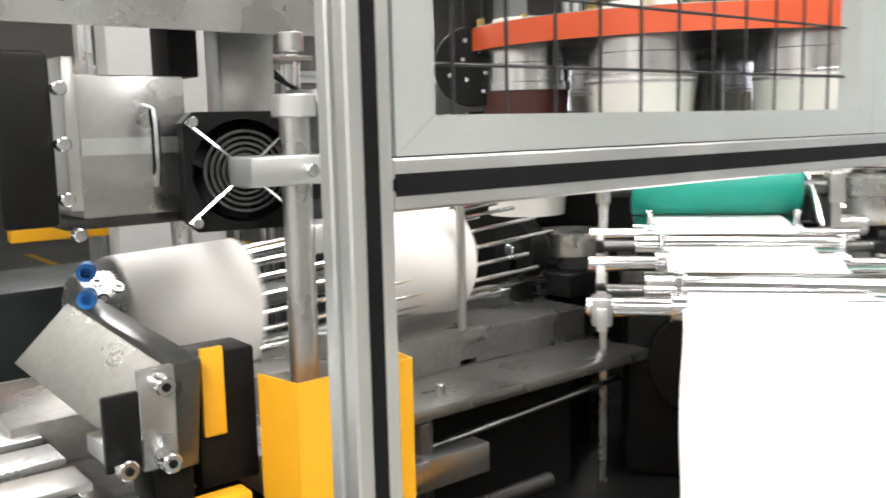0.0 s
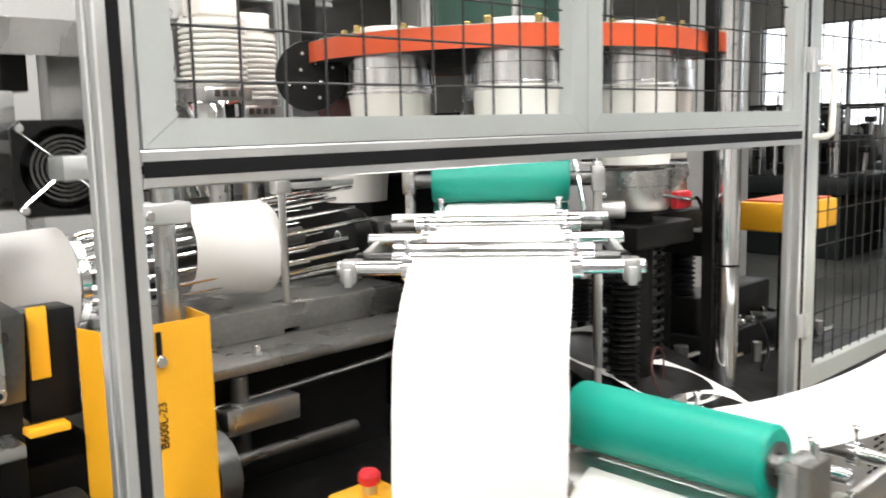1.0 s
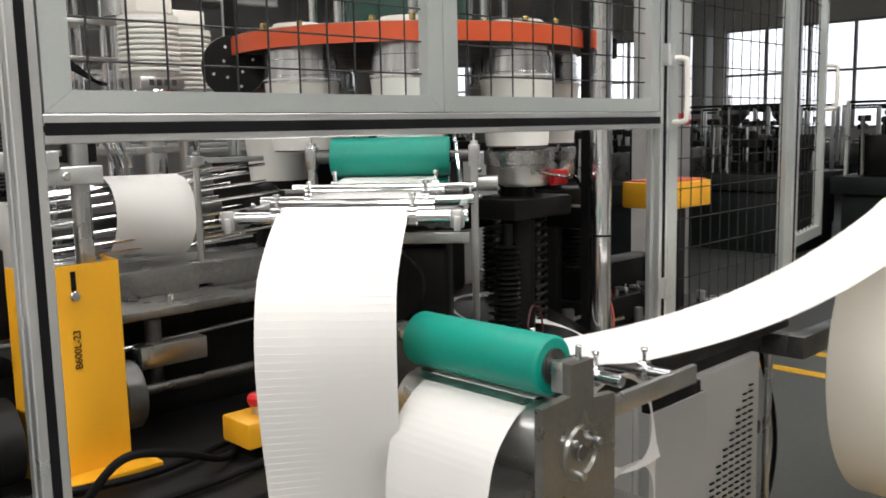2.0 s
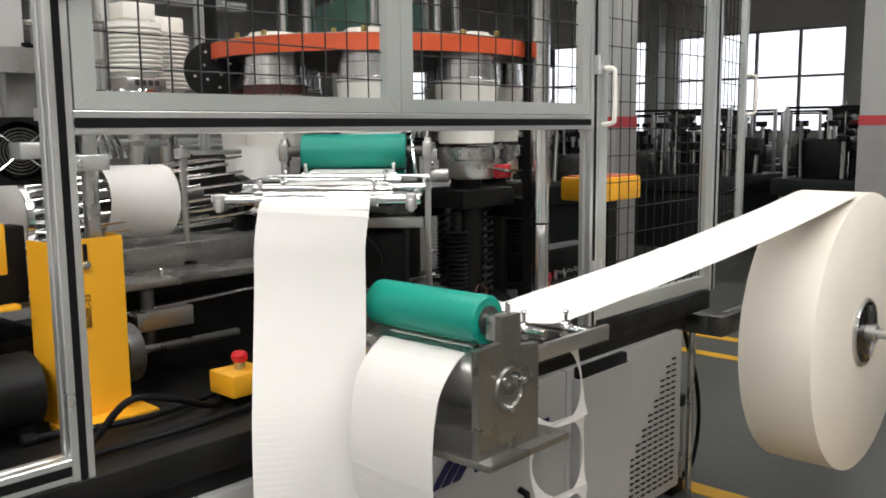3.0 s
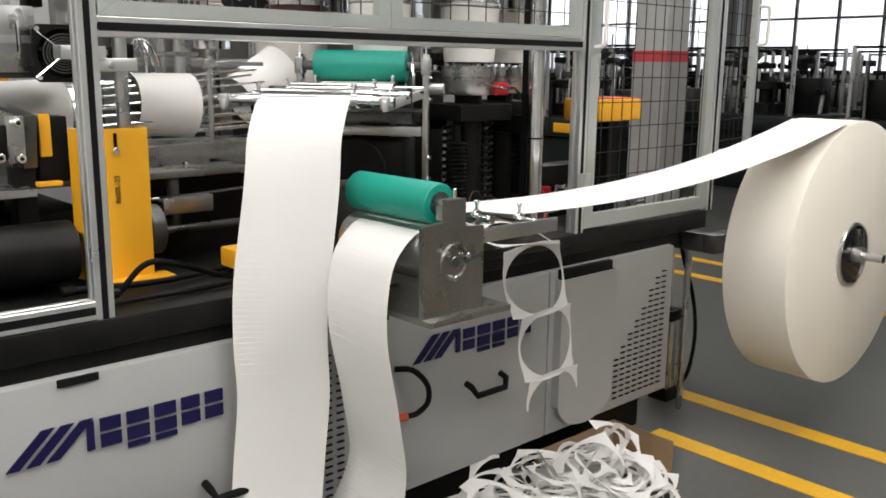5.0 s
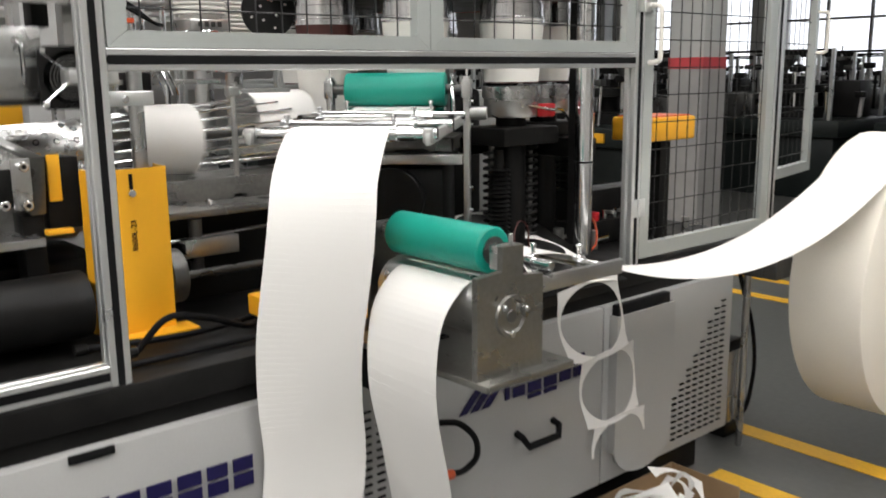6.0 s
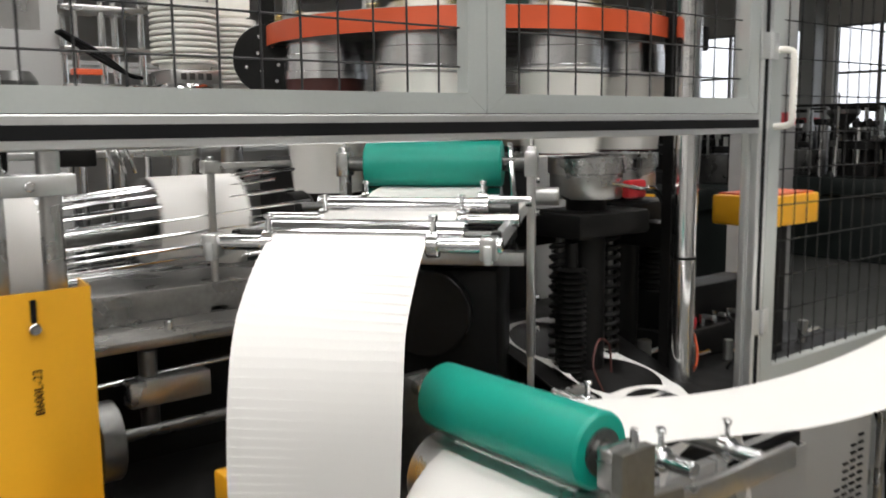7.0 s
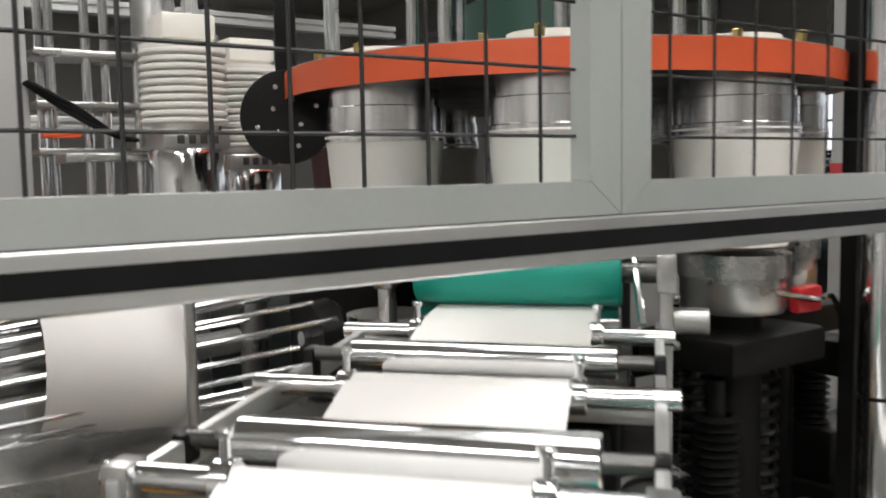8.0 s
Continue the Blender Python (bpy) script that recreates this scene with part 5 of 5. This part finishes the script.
# overhead air pipes and cables inside the guard
ap = thing("air_lines", "bundle of black and clear air lines on the column", "air lines")
for k in range(4):
    part("line", tube(B(), spline([(2.16 + 0.012 * k, 0.90, 2.4), (2.18 + 0.01 * k, 0.86, 1.95), (2.22, 0.84 + 0.01 * k, 1.72), (2.19 + 0.012 * k, 0.87, 1.4), (2.2, 0.88 + 0.012 * k, 0.95)], 8), 0.006, 8), M_RUBBER if k != 1 else M_CREAM, ap)
part("valve", box(B(), 2.19, 2.23, 0.82, 0.87, 1.76, 1.82, 0.004), M_BLACK, ap)
part("regulator", cyl(B(), (2.2, 0.86, 1.66), (2.2, 0.86, 1.72), 0.016, 14), M_CHROME, ap)

# ---- the moving webs, built in short stiff pieces ----
WEB_W = 0.238


def resample(pts, n):
    pts = [Vector(p) for p in pts]
    acc = [0.0]
    for a, b in zip(pts, pts[1:]):
        acc.append(acc[-1] + (b - a).length)
    out, j = [], 0
    for i in range(n + 1):
        s = acc[-1] * i / n
        while j < len(pts) - 2 and acc[j + 1] < s:
            j += 1
        k = (s - acc[j]) / max(1e-9, acc[j + 1] - acc[j])
        out.append(pts[j].lerp(pts[j + 1], min(1, max(0, k))))
    return out


def web_poses(sections, across):
    """Poses of the pieces along (points, count) sections; across(section, share) is the width's direction."""
    out = []
    for j, (pts, n) in enumerate(sections):
        p = resample(pts, n)
        for i in range(n):
            t = (p[i + 1] - p[i]).normalized()
            c = across(j, (i + 0.5) / n)
            c = (c - 0.5 * t * c.dot(t)).normalized()
            t = (t - c * c.dot(t)).normalized()
            nn = t.cross(c)
            m = Matrix((t.to_4d(), c.to_4d(), nn.to_4d(), (0, 0, 0, 1))).transposed()
            m[3][0] = m[3][1] = m[3][2] = 0
            m[3][3] = 1
            m.translation = (p[i] + p[i + 1]) / 2
            out.append(m)
    return out


def loop_line(t):
    """The slack loop between the feed rollers and the nip rollers: bulge near the top, lean outward and sideways low down."""
    bulge, lean, side = sway(LOOP_KEYS, t)
    over = [F(-0.02, 0, 1.448), F(0.06, 0, 1.444), F(0.125, 0, 1.4385), F(0.21, 0, 1.42), F(0.30, 0, 1.408), F(0.36, 0, 1.418), F(0.42, 0, 1.4315), F(0.51, 0, 1.408), F(0.605, 0, 1.387), F(0.655, 0, 1.403), F(0.70, 0, 1.4235)]
    g = [F(0.70, -0.002, 1.4235)]
    for h in (0.025, 0.06, 0.11, 0.17, 0.25, 0.36, 0.48, 0.62, 0.78):
        k = min(1, max(0, (h - 0.15) / 0.45))
        k = k * k * (3 - 2 * k)
        out = 0.709 + bulge * h / 0.25 * math.exp(1 - h / 0.25) + (lean + 0.5 * max(0, -side)) * k
        g.append(F(out + 0.012, -0.012 * min(1, h / 0.1) + side * k, 1.421 - h))
    g += [F(out + 0.02, 1.5 * side - 0.01, 0.44), F(out + 0.03, 1.7 * side - 0.01, 0.25), Vector((0.93, 0.54, 0.08)) + FC * side, Vector((1.02, 0.46, 0.15)) + FC * side * 0.4, Vector((1.07, 0.40, 0.4)), Vector((1.01, 0.345, 0.63)), Vector((0.94, 0.306, 0.86)), Vector((0.952, 0.306, 1.02)), Vector((1.003, 0.306, 1.095)), Vector((1.07, 0.306, 1.128))]
    return [(spline(over, 6), 48), (spline(g, 6), 190)]


def reel_line(t):
    """The web from the nip rollers up to the top of the roll."""
    s, = sway(SAG_KEYS, t)
    a, b = Vector((1.07, 0.306, 1.128)), Vector((3.2, 0.255, 1.306))
    g = [a, Vector((1.21, 0.306, 1.148)), Vector((1.365, 0.306, 1.125))]
    c = g[-1]
    for k in range(1, 9):
        u = k / 8
        p = c.lerp(b, u)
        p.z -= s * 4 * u * (1 - u)
        g.append(p)
    return [(spline(g, 5), 64)]


def sway(keys, t):
    for (ta, *va), (tb, *vb) in zip(keys, keys[1:]):
        if t <= tb:
            k = (t - ta) / (tb - ta)
            k = k * k * (3 - 2 * k)
            return [x + (y - x) * k for x, y in zip(va, vb)]
    return list(keys[-1][1:])


LOOP_KEYS = [(0.0, 0.1, 0.0, 0.0), (0.5, 0.125, 0.03, 0.0), (1.0, 0.135, 0.01, -0.01), (1.5, 0.2, -0.08, 0.0), (1.8, 0.15, -0.08, 0.0), (2.3, 0.12, 0.0, -0.02), (2.8, 0.04, 0.06, -0.02), (3.0, 0.03, 0.08, 0.0), (3.5, 0.16, 0.0, -0.04), (4.0, 0.12, -0.02, 0.0), (4.5, 0.15, -0.02, -0.045), (4.7, 0.045, 0.085, -0.03), (5.2, 0.1, 0.0, -0.04), (5.8, 0.05, 0.02, -0.07), (6.0, 0.12, 0.0, -0.05), (6.2, 0.05, 0.03, 0.085), (6.5, 0.09, 0.07, -0.01), (7.0, 0.13, -0.05, -0.03), (7.5, 0.27, 0.0, 0.0), (8.0, 0.2, -0.05, -0.03)]
SAG_KEYS = [(0.0, 0.02), (0.9, 0.12), (1.5, 0.18), (2.2, 0.06), (2.8, 0.02), (4.7, 0.01), (5.3, 0.12), (5.8, 0.23), (6.1, 0.23), (6.6, 0.2), (7.0, 0.14), (8.0, 0.14)]


def loop_across(section, u):
    if section == 0:
        return FC
    a = FC.lerp(Vector((0.86, -0.51, 0)), min(1, max(0, (u - 0.03) / 0.25)))
    k = min(1, max(0, (u - 0.5) / 0.22))
    return a.lerp(Vector((0, -1, 0)), k * k * (3 - 2 * k)).normalized()


def reel_across(section, u):
    return Vector((0.0, -1, 0))


def length_of(pts):
    return sum((b - a).length for a, b in zip(pts, pts[1:]))


webs = []
for name, label, line, across in (("loop_web", "slack loop of white paper web between the rollers", loop_line, loop_across), ("reel_web", "white paper web running from the roll to the nip rollers", reel_line, reel_across)):
    w = thing(name, label, "paper web")
    strips = []
    for j, (_, n) in enumerate(line(0.0)):
        L = max(length_of(line(0.1 * k)[j][0]) for k in range(81)) / n
        me = mesh_of("strip", box(B(), -L * 0.54, L * 0.54, -WEB_W / 2, WEB_W / 2, -0.0003, 0.0003), M_PAPER)
        strips += [part("strip", me, M_PAPER, w) for k in range(n)]
    webs.append((strips, line, across))

scrap_rings = [part("scrap_ring", ring_flat if k in (0, 1) else ring_bent if k < 5 else ring_torn, M_PAPER, sw) for k in range(6)]

# one index of the turntable every PERIOD seconds
PERIOD = 1.16


def index_angle(t):
    """Degrees turned since the start: 45 in each short index about t = 0, 1.16, 2.32 ..."""
    n = math.floor(t / PERIOD + 0.5)
    u = min(1, max(0, (t - n * PERIOD + 0.12) / 0.24))
    return 45 * (n - 0.5 + u * u * (3 - 2 * u)) + 22.5


def bucket_drop(a, t):
    """How far a bucket hangs below its mould: let down at the rear, pushed home at the loading place."""
    a = a % 360
    ph = (t + 0.12) % PERIOD
    up = min(1, max(0, (ph - 0.72) / 0.15))
    if 158 <= a < 204:
        return 0.10 * (1 - up) if a > 181.0 else 0.10
    if 113 <= a < 158:
        return 0.10 * min(1, max(0, (ph - 0.4) / 0.3)) if a <= 136.6 else 0.10
    return 0.0


def head_lift(t):
    ph = (t + 0.25) % PERIOD
    if ph < 0.1:
        return 0.055 * ph / 0.1
    return 0.055 if ph < 0.38 else max(0.0, 0.055 * (1 - (ph - 0.38) / 0.12))


def sleeve_pose(s):
    """A sleeve's way: 0 to 1 on the mandrel, then the cage, then handed up, and back under the table."""
    s = s % 3
    keys = [(0.0, 0.545, SY, SZ, 0), (0.72, 0.545, SY, SZ, 0), (0.95, 0.95, SY, SZ + 0.022, 3), (1.72, 0.99, SY, SZ + 0.024, 3), (1.95, 1.34, SY + 0.02, 1.40, 0), (2.1, 1.36, SY + 0.03, 1.43, -45), (2.3, 1.46, SY + 0.03, 1.45, -80), (2.42, 1.47, SY + 0.03, 1.2, -80), (2.55, 1.3, SY + 0.05, 1.02, -20), (2.8, 0.5, SY + 0.05, 1.02, 0), (3.0, 0.545, SY, SZ, 0)]
    for p, q in zip(keys, keys[1:]):
        if s <= q[0]:
            k = (s - p[0]) / (q[0] - p[0])
            v = [x + (y - x) * k for x, y in zip(p[1:], q[1:])]
            return pose(v[0], v[1], v[2], 0, v[3], 0)


def motions():
    times = [round(0.1 * k, 2) for k in range(81)]
    fine = [round(k / 30 * 2, 4) for k in range(121)]
    for strips, line, across in webs:
        rows = [(t, web_poses(line(t), across)) for t in times]
        for i, s in enumerate(strips):
            walk(s, [(t, p[i]) for t, p in rows])
    rows = [(0.5 * k, web_poses([(scrap_line(0.5 * k), len(scrap_rings))], scrap_across)) for k in range(17)]
    for i, r in enumerate(scrap_rings):
        walk(r, [(t, p[i]) for t, p in rows])
    walk(tt, [(t, pose(TX, TY, 0, 0, 0, index_angle(t))) for t in fine])
    for k, c in enumerate(cups):
        rows = []
        for t in fine:
            a = MA[k] + index_angle(t)
            rows.append((t, pose(TX + MR * math.cos(radians(a)), TY + MR * math.sin(radians(a)), 1.714 - bucket_drop(a, t), 0, 0, index_angle(t))))
        walk(c, rows)
    for thing_, m0 in ((hd, pose(0, 0, 0)), (fan, pose(FNX, FNY, FNZ, 0, 0, -14))):
        walk(thing_, [(t, pose(0, 0, head_lift(t)) @ m0) for t in fine])
    for k, s in enumerate(sleeves):
        walk(s, [(t, sleeve_pose((t - 0.30) / PERIOD + k)) for t in fine])


motions()
